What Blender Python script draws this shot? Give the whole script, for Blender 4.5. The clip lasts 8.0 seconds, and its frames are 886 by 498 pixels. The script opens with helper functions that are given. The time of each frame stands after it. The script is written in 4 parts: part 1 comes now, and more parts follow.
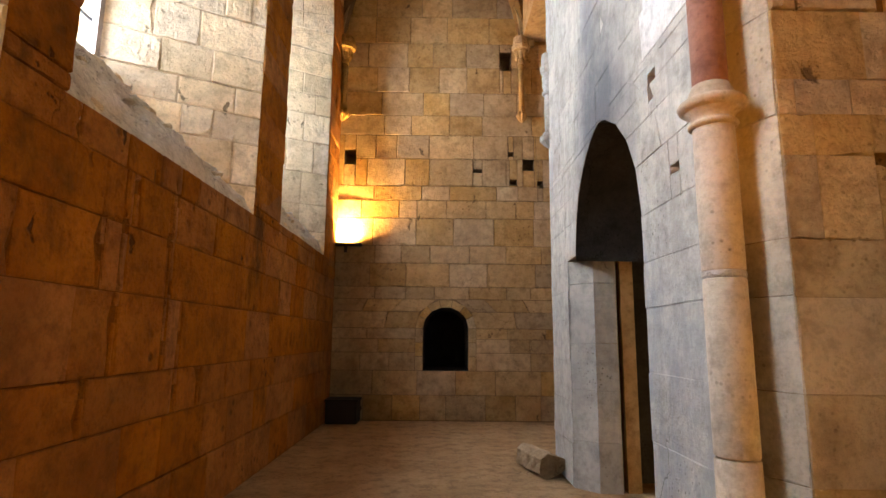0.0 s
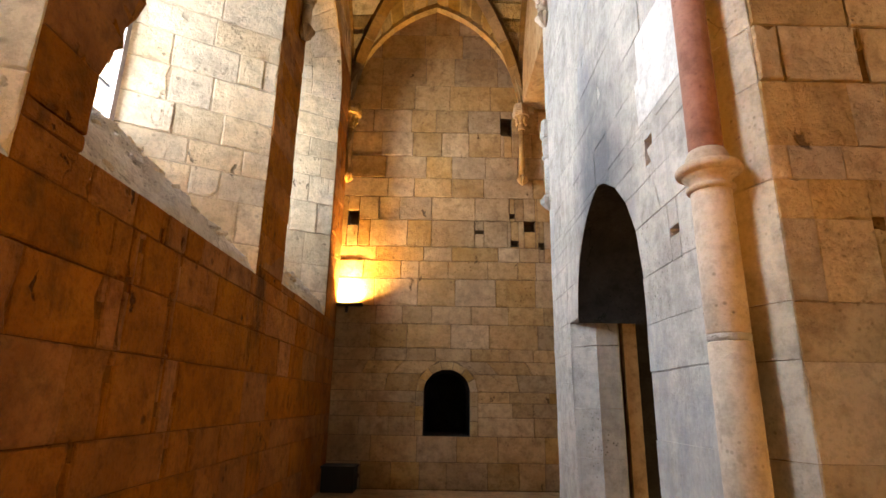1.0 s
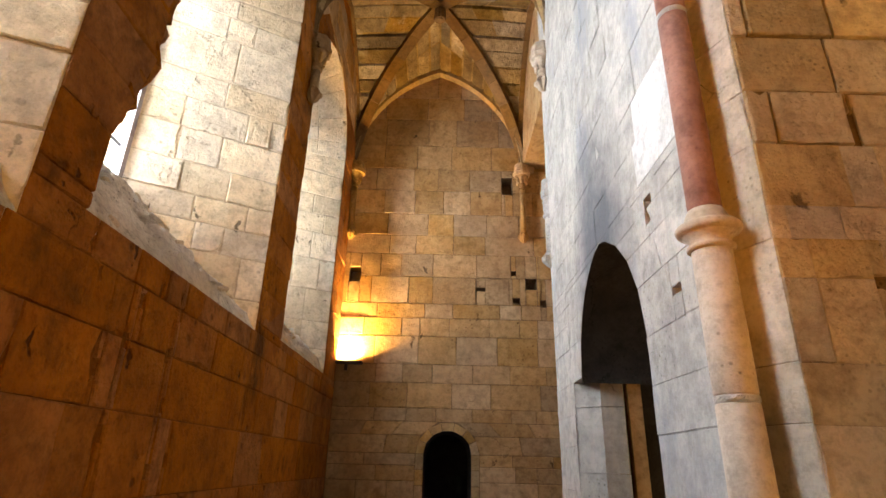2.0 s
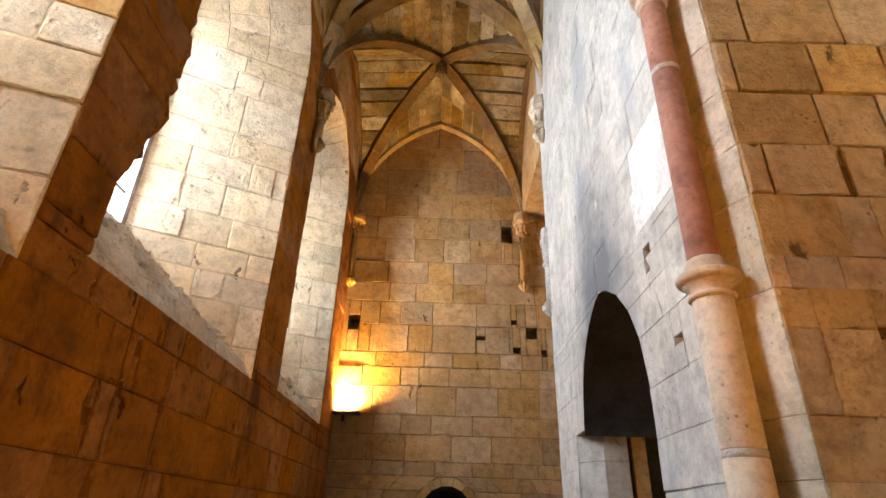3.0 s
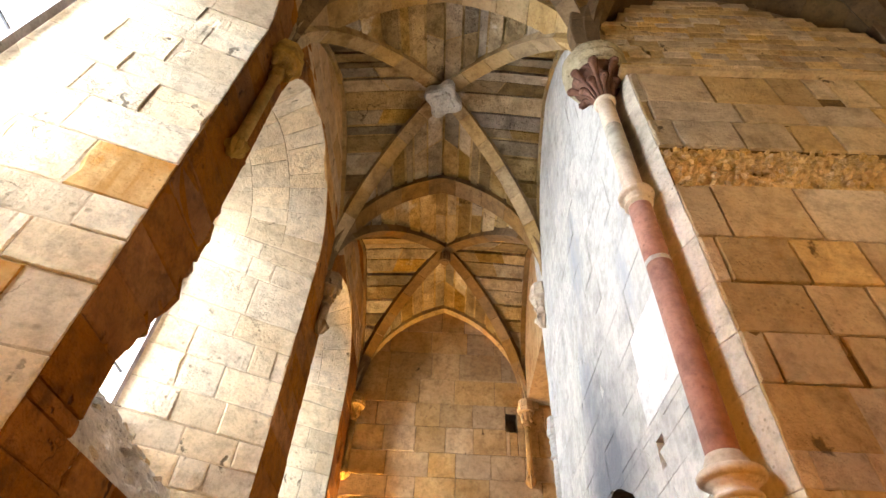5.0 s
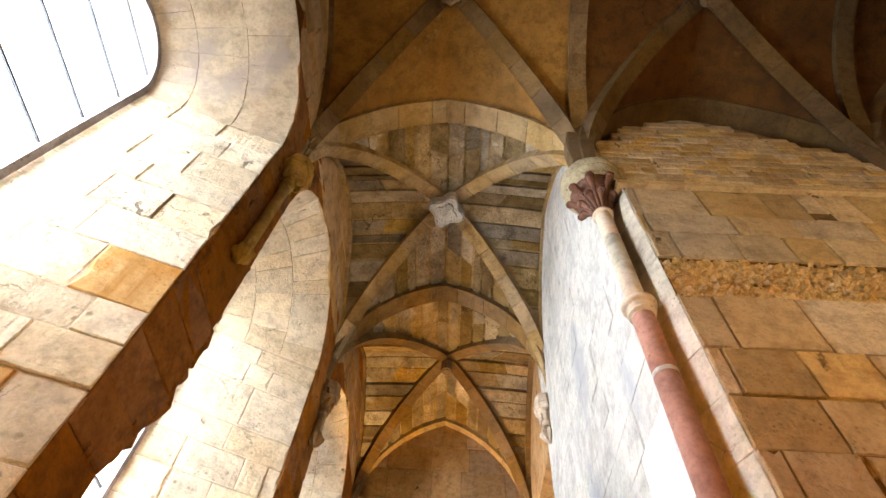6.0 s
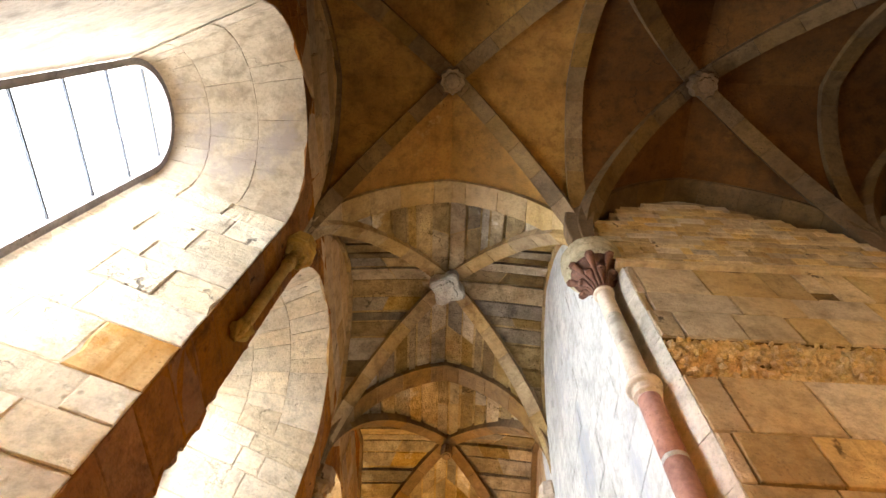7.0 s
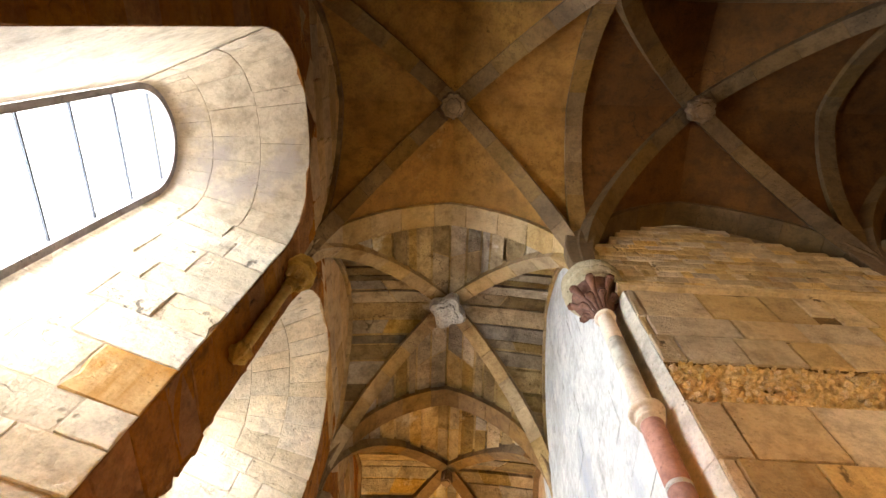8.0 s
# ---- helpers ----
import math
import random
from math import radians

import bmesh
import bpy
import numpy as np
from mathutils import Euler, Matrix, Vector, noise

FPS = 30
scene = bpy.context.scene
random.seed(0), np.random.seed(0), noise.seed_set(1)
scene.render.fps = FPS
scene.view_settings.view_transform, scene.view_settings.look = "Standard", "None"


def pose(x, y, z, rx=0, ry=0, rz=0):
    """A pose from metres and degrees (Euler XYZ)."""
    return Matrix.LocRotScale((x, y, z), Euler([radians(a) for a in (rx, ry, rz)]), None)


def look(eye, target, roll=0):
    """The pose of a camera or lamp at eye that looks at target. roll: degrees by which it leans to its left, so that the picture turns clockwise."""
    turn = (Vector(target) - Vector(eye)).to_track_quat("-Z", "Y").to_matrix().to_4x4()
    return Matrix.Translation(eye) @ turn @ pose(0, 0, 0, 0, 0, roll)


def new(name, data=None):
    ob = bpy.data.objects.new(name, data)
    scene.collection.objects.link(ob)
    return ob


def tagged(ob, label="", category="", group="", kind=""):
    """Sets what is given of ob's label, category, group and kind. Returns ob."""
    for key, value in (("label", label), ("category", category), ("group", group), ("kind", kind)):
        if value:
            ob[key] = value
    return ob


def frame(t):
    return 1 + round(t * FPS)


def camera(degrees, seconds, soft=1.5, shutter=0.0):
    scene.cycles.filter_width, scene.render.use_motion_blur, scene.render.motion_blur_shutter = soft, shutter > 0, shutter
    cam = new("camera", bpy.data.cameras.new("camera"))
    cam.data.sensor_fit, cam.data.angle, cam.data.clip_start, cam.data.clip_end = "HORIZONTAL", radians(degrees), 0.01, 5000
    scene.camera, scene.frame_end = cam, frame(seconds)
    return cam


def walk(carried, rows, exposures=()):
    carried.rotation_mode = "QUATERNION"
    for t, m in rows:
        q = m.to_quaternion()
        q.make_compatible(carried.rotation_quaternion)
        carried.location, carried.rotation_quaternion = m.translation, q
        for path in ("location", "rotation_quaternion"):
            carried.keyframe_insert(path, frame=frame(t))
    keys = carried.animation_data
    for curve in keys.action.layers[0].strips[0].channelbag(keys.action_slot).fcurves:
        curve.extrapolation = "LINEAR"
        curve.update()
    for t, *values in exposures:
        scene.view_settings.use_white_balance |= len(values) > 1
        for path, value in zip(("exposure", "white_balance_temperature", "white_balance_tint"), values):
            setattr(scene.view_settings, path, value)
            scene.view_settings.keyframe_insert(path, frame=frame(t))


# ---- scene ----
# Gallery of a stone castle: three rib-vaulted bays ahead, tall splayed windows on one side, a pointed door on the other.
cam = camera(78.34, 8.0, soft=1.5)
EYE = (0.0, 0.0, 1.6)
# seconds, yaw, pitch, roll
PATH = (
    (0.0, -0.31, 9.25, 0.56),
    (0.5, -0.17, 12.13, 0.74),
    (1.0, -0.04, 15.62, 1.00),
    (1.5, 0.13, 18.69, 1.21),
    (3.0, 0.41, 26.67, 1.79),
    (3.5, 0.50, 28.95, 1.86),
    (4.0, 0.78, 33.21, 2.11),
    (4.5, 1.24, 38.88, 2.67),
    (5.0, 1.83, 45.79, 3.51),
    (6.5, 4.67, 61.44, 6.57),
    (7.0, 5.71, 65.15, 7.65),
    (7.5, 6.42, 67.12, 8.41),
    (8.0, 6.68, 67.53, 8.69),
)


def aim(yaw, pitch, roll):
    return pose(*EYE, 0, 0, yaw) @ pose(0, 0, 0, 90 + pitch) @ pose(0, 0, 0, 0, 0, roll)


walk(cam, [(t, aim(a, b, c)) for t, a, b, c in PATH], [(0.0, -0.4), (3.5, -0.28), (5.2, -0.14), (8.0, -0.08)])

# ---- world and light ----
world = bpy.data.worlds.new("sky")
scene.world = world
world.use_nodes = True
wn = world.node_tree.nodes
sky = wn.new("ShaderNodeTexSky")
sky.sky_type, sky.sun_disc = "NISHITA", False
sky.sun_elevation, sky.sun_rotation = radians(55), radians(200)
world.node_tree.links.new(sky.outputs[0], wn["Background"].inputs[0])
wn["Background"].inputs[1].default_value = 0.12


def area_light(name, m, sx, sy, watts, colour):
    d = bpy.data.lights.new(name, "AREA")
    d.shape, d.size, d.size_y, d.energy, d.color = "RECTANGLE", sx, sy, watts, colour
    o = new(name, d)
    o.matrix_world = m
    return o


# plan, in metres
XL, XR = -2.14, 1.5            # inner faces of the window wall and the door wall
XG = -3.6                      # plane of the window glass
Y_AC, Y_CD, Y_END = 2.9, 6.75, 11.0
Y_BACK = -4.1
XV0, XV1 = -2.2, 1.58          # lines on which the vaults spring
Z_SPR, Z_TOP = 7.95, 10.55
# windows: y from, y to, sill height, springing height
WINDOWS = ((0.05, 2.47, 2.72, 7.48), (3.2, 6.12, 2.97, 7.48), (7.12, 9.95, 3.08, 7.48))
GLASS = []                     # y from, y to, foot, springing, of each glazed opening
for a, b, s, h in WINDOWS:
    c = (a + b) / 2
    GLASS.append((c - 0.63, c + 0.63, s + 1.35, 7.4))

DAY = (0.83, 0.91, 1.0)
# the open sky over the valley, outside the windows
SKY_POWER = 51000
area_light("sky_daylight", look((-9.0, 2.0, 8.8), (0.0, 3.8, 7.5)), 24.0, 18.0, SKY_POWER, DAY)

# ---- materials ----


def mat(name, base, dark, rough=0.9, grain=26.0, blotch=1.3, bump=0.35, vary=0.25, stain=None, stain_at=0.62, streak=0.0, island=False, soot=None, pits=0.5, wear=0.85, pit_scale=21.0, groove=0.0):
    """Stone or plaster: two scales of mottling, a random shade for each piece, stains, pits and a rough relief."""
    m = bpy.data.materials.new(name)
    m.use_nodes = True
    nt = m.node_tree
    n, ln = nt.nodes, nt.links.new
    b = n["Principled BSDF"]
    b.inputs["Roughness"].default_value = rough
    b.inputs["Specular IOR Level"].default_value = 0.25
    tc = n.new("ShaderNodeTexCoord")

    def tex(scale, detail=5.0, rough_=0.6, stretch=None):
        t = n.new("ShaderNodeTexNoise")
        t.inputs["Scale"].default_value, t.inputs["Detail"].default_value, t.inputs["Roughness"].default_value = scale, detail, rough_
        if stretch:
            mp = n.new("ShaderNodeMapping")
            mp.inputs["Scale"].default_value = stretch
            ln(tc.outputs["Object"], mp.inputs[0])
            ln(mp.outputs[0], t.inputs["Vector"])
        else:
            ln(tc.outputs["Object"], t.inputs["Vector"])
        return t

    def ramp(src, lo, hi):
        r = n.new("ShaderNodeMapRange")
        r.inputs["From Min"].default_value, r.inputs["From Max"].default_value = lo, hi
        ln(src, r.inputs["Value"])
        return r.outputs[0]

    def mix(fac, a, c, mode="MIX"):
        x = n.new("ShaderNodeMix")
        x.data_type, x.blend_type = "RGBA", mode
        for sock, v in ((x.inputs["Factor"], fac), (x.inputs["A"], a), (x.inputs["B"], c)):
            if hasattr(v, "is_linked"):
                ln(v, sock)
            else:
                sock.default_value = v if isinstance(v, float) else (*v, 1)
        return x.outputs["Result"]

    big, fine = tex(blotch), tex(grain, 7.0, 0.65)
    col = mix(ramp(big.outputs[0], 0.35, 0.68), base, dark)
    col = mix(ramp(fine.outputs[0], 0.48, 0.95), col, tuple(v * 0.6 for v in dark))
    mid0 = tex(5.0, 6.0, 0.7)
    col = mix(ramp(mid0.outputs[0], 0.46, 0.78), col, tuple(v * 0.5 for v in dark))
    if stain:
        st = tex(0.9, 6.0, 0.7, (1, 1, 0.45))
        col = mix(ramp(st.outputs[0], stain_at, stain_at + 0.1), col, stain)
    if streak:
        sk = tex(7.0, 4.0, 0.6, (1, 1, 0.08))
        col = mix(ramp(sk.outputs[0], 0.5, 0.8), col, tuple(v * (1 - streak) for v in dark))
    if soot:
        # smoke stain round a point, with a ragged edge, drawn out upwards
        mp = n.new("ShaderNodeMapping")
        mp.inputs["Location"].default_value = (0, -soot[1], -soot[2] * 0.55)
        mp.inputs["Scale"].default_value = (0, 1, 0.55)
        ln(tc.outputs["Object"], mp.inputs[0])
        vl = n.new("ShaderNodeVectorMath")
        vl.operation = "LENGTH"
        ln(mp.outputs[0], vl.inputs[0])
        ad = n.new("ShaderNodeMath")
        ad.operation = "MULTIPLY_ADD"
        ad.inputs[1].default_value = 0.9
        ln(tex(2.2, 6.0, 0.65).outputs[0], ad.inputs[0])
        ln(vl.outputs["Value"], ad.inputs[2])
        col = mix(ramp(ad.outputs[0], 0.75, 1.5), (0.13, 0.135, 0.15), col)
    if island:
        rnd = n.new("ShaderNodeNewGeometry").outputs["Random Per Island"]
    else:
        rnd = n.new("ShaderNodeObjectInfo").outputs["Random"]
    # pits in clusters and a few thin cracks
    pv = n.new("ShaderNodeTexVoronoi")
    pv.inputs["Scale"].default_value = pit_scale
    ln(tc.outputs["Object"], pv.inputs["Vector"])
    msk = ramp(tex(1.7, 4.0, 0.6).outputs[0], 0.50, 0.64)
    pm = n.new("ShaderNodeMath")
    pm.operation = "MULTIPLY"
    inv = n.new("ShaderNodeMapRange")
    inv.inputs["From Min"].default_value, inv.inputs["From Max"].default_value = 0.26, 0.12
    ln(pv.outputs["Distance"], inv.inputs["Value"])
    ln(inv.outputs[0], pm.inputs[0])
    ln(msk, pm.inputs[1])
    wob = tex(3.0, 5.0, 0.6)
    wv = n.new("ShaderNodeVectorMath")
    wv.operation = "MULTIPLY_ADD"
    wv.inputs[1].default_value = (0.5, 0.5, 0.5)
    ln(wob.outputs["Color"], wv.inputs[0])
    ln(tc.outputs["Object"], wv.inputs[2])
    cv = n.new("ShaderNodeTexVoronoi")
    cv.feature = "DISTANCE_TO_EDGE"
    cv.inputs["Scale"].default_value = 1.05
    ln(wv.outputs[0], cv.inputs["Vector"])
    ci = n.new("ShaderNodeMapRange")
    ci.inputs["From Min"].default_value, ci.inputs["From Max"].default_value = 0.009, 0.002
    ln(cv.outputs["Distance"], ci.inputs["Value"])
    cm = n.new("ShaderNodeMath")
    cm.operation = "MULTIPLY"
    ln(ci.outputs[0], cm.inputs[0])
    ln(ramp(tex(0.8, 3.0, 0.5).outputs[0], 0.60, 0.66), cm.inputs[1])
    worn = n.new("ShaderNodeMath")
    worn.operation = "MAXIMUM"
    ln(pm.outputs[0], worn.inputs[0])
    ln(cm.outputs[0], worn.inputs[1])
    wk = n.new("ShaderNodeMath")
    wk.operation = "MULTIPLY"
    wk.inputs[1].default_value = wear
    ln(worn.outputs[0], wk.inputs[0])
    if groove:
        # short upright gouges left by tools and old fixings
        gx = n.new("ShaderNodeMapping")
        gx.inputs["Scale"].default_value = (3.6, 3.6, 1.1)
        ln(wv.outputs[0], gx.inputs[0])
        gg = n.new("ShaderNodeTexVoronoi")
        gg.inputs["Scale"].default_value = 1.0
        ln(gx.outputs[0], gg.inputs["Vector"])
        gi = n.new("ShaderNodeMapRange")
        gi.inputs["From Min"].default_value, gi.inputs["From Max"].default_value = 0.13, 0.08
        ln(gg.outputs["Distance"], gi.inputs["Value"])
        gk = n.new("ShaderNodeMath")
        gk.operation = "MULTIPLY"
        ln(gi.outputs[0], gk.inputs[0])
        ln(ramp(tex(1.1, 3.0, 0.5).outputs[0], 0.46, 0.54), gk.inputs[1])
        gw = n.new("ShaderNodeMath")
        gw.operation = "MAXIMUM"
        ln(wk.outputs[0], gw.inputs[0])
        ln(gk.outputs[0], gw.inputs[1])
        wk = gw
    col = mix(wk.outputs[0], col, tuple(v * 0.3 for v in dark))
    hsv = n.new("ShaderNodeHueSaturation")
    r1 = n.new("ShaderNodeMapRange")
    r1.inputs["To Min"].default_value, r1.inputs["To Max"].default_value = 1 - vary, 1 + vary * 0.8
    ln(rnd, r1.inputs["Value"])
    ln(r1.outputs[0], hsv.inputs["Value"])
    wn1 = n.new("ShaderNodeTexWhiteNoise")
    wn1.noise_dimensions = "1D"
    ln(rnd, wn1.inputs["W"])
    r2 = n.new("ShaderNodeMapRange")
    r2.inputs["To Min"].default_value, r2.inputs["To Max"].default_value = 1 - vary * 0.9, 1 + vary * 0.7
    ln(wn1.outputs["Value"], r2.inputs["Value"])
    ln(r2.outputs[0], hsv.inputs["Saturation"])
    ln(col, hsv.inputs["Color"])
    ln(hsv.outputs[0], b.inputs["Base Color"])
    # relief: broad dents, grain and a few pits
    vor = n.new("ShaderNodeTexVoronoi")
    vor.inputs["Scale"].default_value = 9.0
    ln(tc.outputs["Object"], vor.inputs["Vector"])
    pit = ramp(vor.outputs["Distance"], 0.02, 0.1)
    vor.inputs["Randomness"].default_value = 1.0
    mid = tex(6.0, 8.0, 0.62)
    ma = n.new("ShaderNodeMath")
    ma.operation = "MULTIPLY_ADD"
    ma.inputs[1].default_value = 0.6
    ln(fine.outputs[0], ma.inputs[0])
    ln(mid.outputs[0], ma.inputs[2])
    mb = n.new("ShaderNodeMath")
    mb.operation = "MULTIPLY_ADD"
    mb.inputs[1].default_value = pits * 0.4
    ln(pit, mb.inputs[0])
    ln(ma.outputs[0], mb.inputs[2])
    mc = n.new("ShaderNodeMath")
    mc.operation = "MULTIPLY_ADD"
    mc.inputs[1].default_value = -0.5
    ln(wk.outputs[0], mc.inputs[0])
    ln(mb.outputs[0], mc.inputs[2])
    mb = mc
    if groove:
        gv = tex(11.0, 4.0, 0.55, (1, 1, 0.13))
        gm = n.new("ShaderNodeMath")
        gm.operation = "MULTIPLY"
        ln(ramp(gv.outputs[0], 0.42, 0.62), gm.inputs[0])
        ln(ramp(tex(1.2, 3.0, 0.5).outputs[0], 0.54, 0.66), gm.inputs[1])
        g2 = n.new("ShaderNodeMath")
        g2.operation = "MULTIPLY_ADD"
        g2.inputs[1].default_value = -groove
        ln(gm.outputs[0], g2.inputs[0])
        ln(mb.outputs[0], g2.inputs[2])
        mb = g2
    bp = n.new("ShaderNodeBump")
    bp.inputs["Strength"].default_value, bp.inputs["Distance"].default_value = min(bump * 1.5, 1.0), 0.04 if bump < 0.55 else 0.065
    ln(mb.outputs[0], bp.inputs["Height"])
    ln(bp.outputs[0], b.inputs["Normal"])
    return m


def plain(name, colour, rough=0.6, metal=0.0, emit=0.0):
    m = bpy.data.materials.new(name)
    m.use_nodes = True
    b = m.node_tree.nodes["Principled BSDF"]
    b.inputs["Base Color"].default_value = (*colour, 1)
    b.inputs["Roughness"].default_value, b.inputs["Metallic"].default_value = rough, metal
    if emit:
        b.inputs["Emission Color"].default_value = (*colour, 1)
        b.inputs["Emission Strength"].default_value = emit
    return m


STONE = mat("limestone ashlar", (0.54, 0.365, 0.185), (0.40, 0.24, 0.10), stain=(0.27, 0.14, 0.05), vary=0.2, bump=0.4, grain=15.0, pit_scale=11.0, wear=0.6, groove=0.25)
STONE_SOUTH = mat("yellow-grey limestone", (0.60, 0.425, 0.215), (0.47, 0.30, 0.135), stain=(0.38, 0.2, 0.07), vary=0.26, bump=0.6, groove=0.15, wear=0.5)
STONE_PITTED = mat("pitted broken limestone", (0.64, 0.47, 0.26), (0.5, 0.33, 0.16), bump=1.0, pits=1.5, pit_scale=16.0, vary=0.1, grain=18.0)
# whiter stone that paints a patch of window light
STONE_LIT_PATCH = mat("daylight patch on limestone", (0.70, 0.69, 0.67), (0.62, 0.61, 0.59), bump=0.2, pits=0.1, wear=0.3, vary=0.03)
# yellow base colour holds the warm lamplight on the shafts
STONE_LAMPLIT = mat("lamplit limestone", (0.60, 0.37, 0.10), (0.4, 0.22, 0.05), bump=0.6, vary=0.08)
# pale stone, brightened further for window light on the jambs
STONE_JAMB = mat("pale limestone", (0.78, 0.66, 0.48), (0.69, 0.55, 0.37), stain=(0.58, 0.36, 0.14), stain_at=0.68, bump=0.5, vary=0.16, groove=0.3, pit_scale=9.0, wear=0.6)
# whitened base, so that the colour carries daylight on the splay
STONE_SPLAY_LIT = mat("daylit dressed limestone", (0.68, 0.61, 0.5), (0.56, 0.48, 0.37), bump=0.3, vary=0.08)
# base whitened to hold the sky light on the sill
SILL = mat("whitish broken sill stone", (0.80, 0.76, 0.68), (0.6, 0.54, 0.46), stain=(0.3, 0.24, 0.17), stain_at=0.62, bump=0.8, vary=0.05)
SOFFIT = mat("smooth pale soffit stone", (0.60, 0.49, 0.35), (0.50, 0.38, 0.25), stain=(0.42, 0.34, 0.28), stain_at=0.54, bump=0.14, pits=0.1, wear=0.6, vary=0.05)
# brown stone, its base also lowered for the wall's shade
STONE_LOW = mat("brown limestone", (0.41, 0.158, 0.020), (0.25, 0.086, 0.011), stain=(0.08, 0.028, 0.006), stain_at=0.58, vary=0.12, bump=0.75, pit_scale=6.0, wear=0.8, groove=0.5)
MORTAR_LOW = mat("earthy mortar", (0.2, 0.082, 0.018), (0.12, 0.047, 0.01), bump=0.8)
STONE_PALE = mat("grey whitish limestone", (0.53, 0.50, 0.455), (0.42, 0.40, 0.37), stain=(0.31, 0.315, 0.33), stain_at=0.56, vary=0.07, bump=0.3, pits=0.2, grain=14.0, streak=0.2, soot=(1.5, 4.95, 3.5))
MORTAR = mat("old lime mortar", (0.32, 0.2, 0.085), (0.22, 0.13, 0.05), bump=0.8)
MORTAR_PALE = mat("pale lime mortar", (0.5, 0.475, 0.44), (0.42, 0.39, 0.36), bump=0.8)
VAULT = mat("vault plaster", (0.36, 0.18, 0.035), (0.23, 0.107, 0.02), stain=(0.42, 0.28, 0.12), stain_at=0.64, vary=0.02, bump=0.3)
# reddish plaster of the side bays, with their shade in the colour
VAULT_SHADED = mat("shaded red plaster", (0.115, 0.046, 0.0085), (0.065, 0.024, 0.0045), stain=(0.16, 0.07, 0.014), stain_at=0.62, vary=0.02, bump=0.3)
STONE_ORANGE = mat("rust-streaked limestone", (0.62, 0.42, 0.2), (0.55, 0.27, 0.06), stain=(0.5, 0.22, 0.03), stain_at=0.5, streak=0.3)
# low base colour for walls out of view, which keeps bounced light down
CLOSING = mat("limestone darkened against bounce", (0.2, 0.115, 0.05), (0.14, 0.075, 0.03))
VAULT_STONE = mat("vault web stones", (0.47, 0.345, 0.18), (0.22, 0.14, 0.058), stain=(0.58, 0.5, 0.38), stain_at=0.6, island=True, vary=0.5, bump=0.8)
RIB = mat("rib stone", (0.47, 0.33, 0.155), (0.31, 0.195, 0.08), island=True, vary=0.18, stain=(0.18, 0.1, 0.036), stain_at=0.58)
# darker copies of the rib stone, which carry painted shade
RIB_SHADED = mat("shaded rib stone", (0.23, 0.138, 0.052), (0.135, 0.076, 0.026), island=True, vary=0.2, stain=(0.1, 0.052, 0.018), stain_at=0.58)
RIB_SHADED_SIDE = mat("shaded side bay rib stone", (0.14, 0.082, 0.031), (0.085, 0.047, 0.017), island=True, vary=0.12)
RIB_SHADED_FAR = mat("shaded far bay rib stone", (0.15, 0.08, 0.026), (0.09, 0.044, 0.013), island=True, vary=0.2)
BOSS_PALE = mat("whitish boss stone", (0.66, 0.62, 0.54), (0.5, 0.45, 0.37), bump=0.8)
FLOOR = mat("floor flags", (0.42, 0.265, 0.125), (0.30, 0.175, 0.075), stain=(0.22, 0.12, 0.05), vary=0.12, bump=0.25)
COL_PALE = mat("pinkish column stone", (0.60, 0.50, 0.39), (0.50, 0.39, 0.29), stain=(0.45, 0.3, 0.2), bump=0.2, vary=0.1)
LEAF_RED = mat("dull red carved stone", (0.20, 0.095, 0.06), (0.12, 0.055, 0.035), bump=0.5, vary=0.05)
ABACUS = mat("yellowish abacus stone", (0.46, 0.39, 0.26), (0.33, 0.26, 0.15), stain=(0.22, 0.16, 0.08), stain_at=0.6, bump=0.6, vary=0.05)
COL_GREY = mat("greyish column stone", (0.5, 0.45, 0.36), (0.4, 0.34, 0.26), bump=0.2, vary=0.1)
COL_RED = mat("red column stone", (0.40, 0.19, 0.13), (0.30, 0.13, 0.09), stain=(0.5, 0.4, 0.33), stain_at=0.68, bump=0.25, vary=0.1)
# near black: soot on the door arch, painted shade inside niche and doorway
SOOT_SHADE = mat("soot and shade black", (0.06, 0.06, 0.066), (0.03, 0.03, 0.034), stain=(0.1, 0.1, 0.1))
RUBBLE = mat("broken rubble", (0.74, 0.52, 0.24), (0.6, 0.36, 0.13), stain=(0.5, 0.24, 0.06), stain_at=0.64, bump=0.4, vary=0.15, wear=0.3)
RUBBLE_FACE = mat("crumbling mortar and rubble", (0.74, 0.52, 0.24), (0.58, 0.33, 0.11), stain=(0.48, 0.2, 0.045), stain_at=0.6, bump=0.5, wear=0.3, vary=0.01, grain=40.0)
IRON = plain("grey iron", (0.1, 0.105, 0.12), 0.6, 0.5)
FRAME_PAINT = mat("weathered frame stone", (0.48, 0.43, 0.42), (0.36, 0.32, 0.32), bump=0.3)
SKY_GLOW = plain("bright hazy sky", (0.95, 0.97, 1.0), 1.0, 0.0, 5.0)
BLACK = plain("black metal housing", (0.015, 0.014, 0.014), 0.6)

# ---- helpers of this scene ----


def link(name, verts, faces, material, parent=None, smooth=False):
    me = bpy.data.meshes.new(name)
    me.from_pydata([tuple(v) for v in verts], [], faces)
    me.materials.append(material)
    if smooth:
        me.polygons.foreach_set("use_smooth", [True] * len(me.polygons))
    o = new(name, me)
    o.parent = parent
    return o


def part(name, bm, material, parent=None, label="", smooth=False):
    me = bpy.data.meshes.new(name)
    bmesh.ops.recalc_face_normals(bm, faces=bm.faces)
    bm.to_mesh(me)
    bm.free()
    me.materials.append(material)
    if smooth:
        me.polygons.foreach_set("use_smooth", [True] * len(me.polygons))
    o = new(name, me)
    o.parent = parent
    return tagged(o, label)


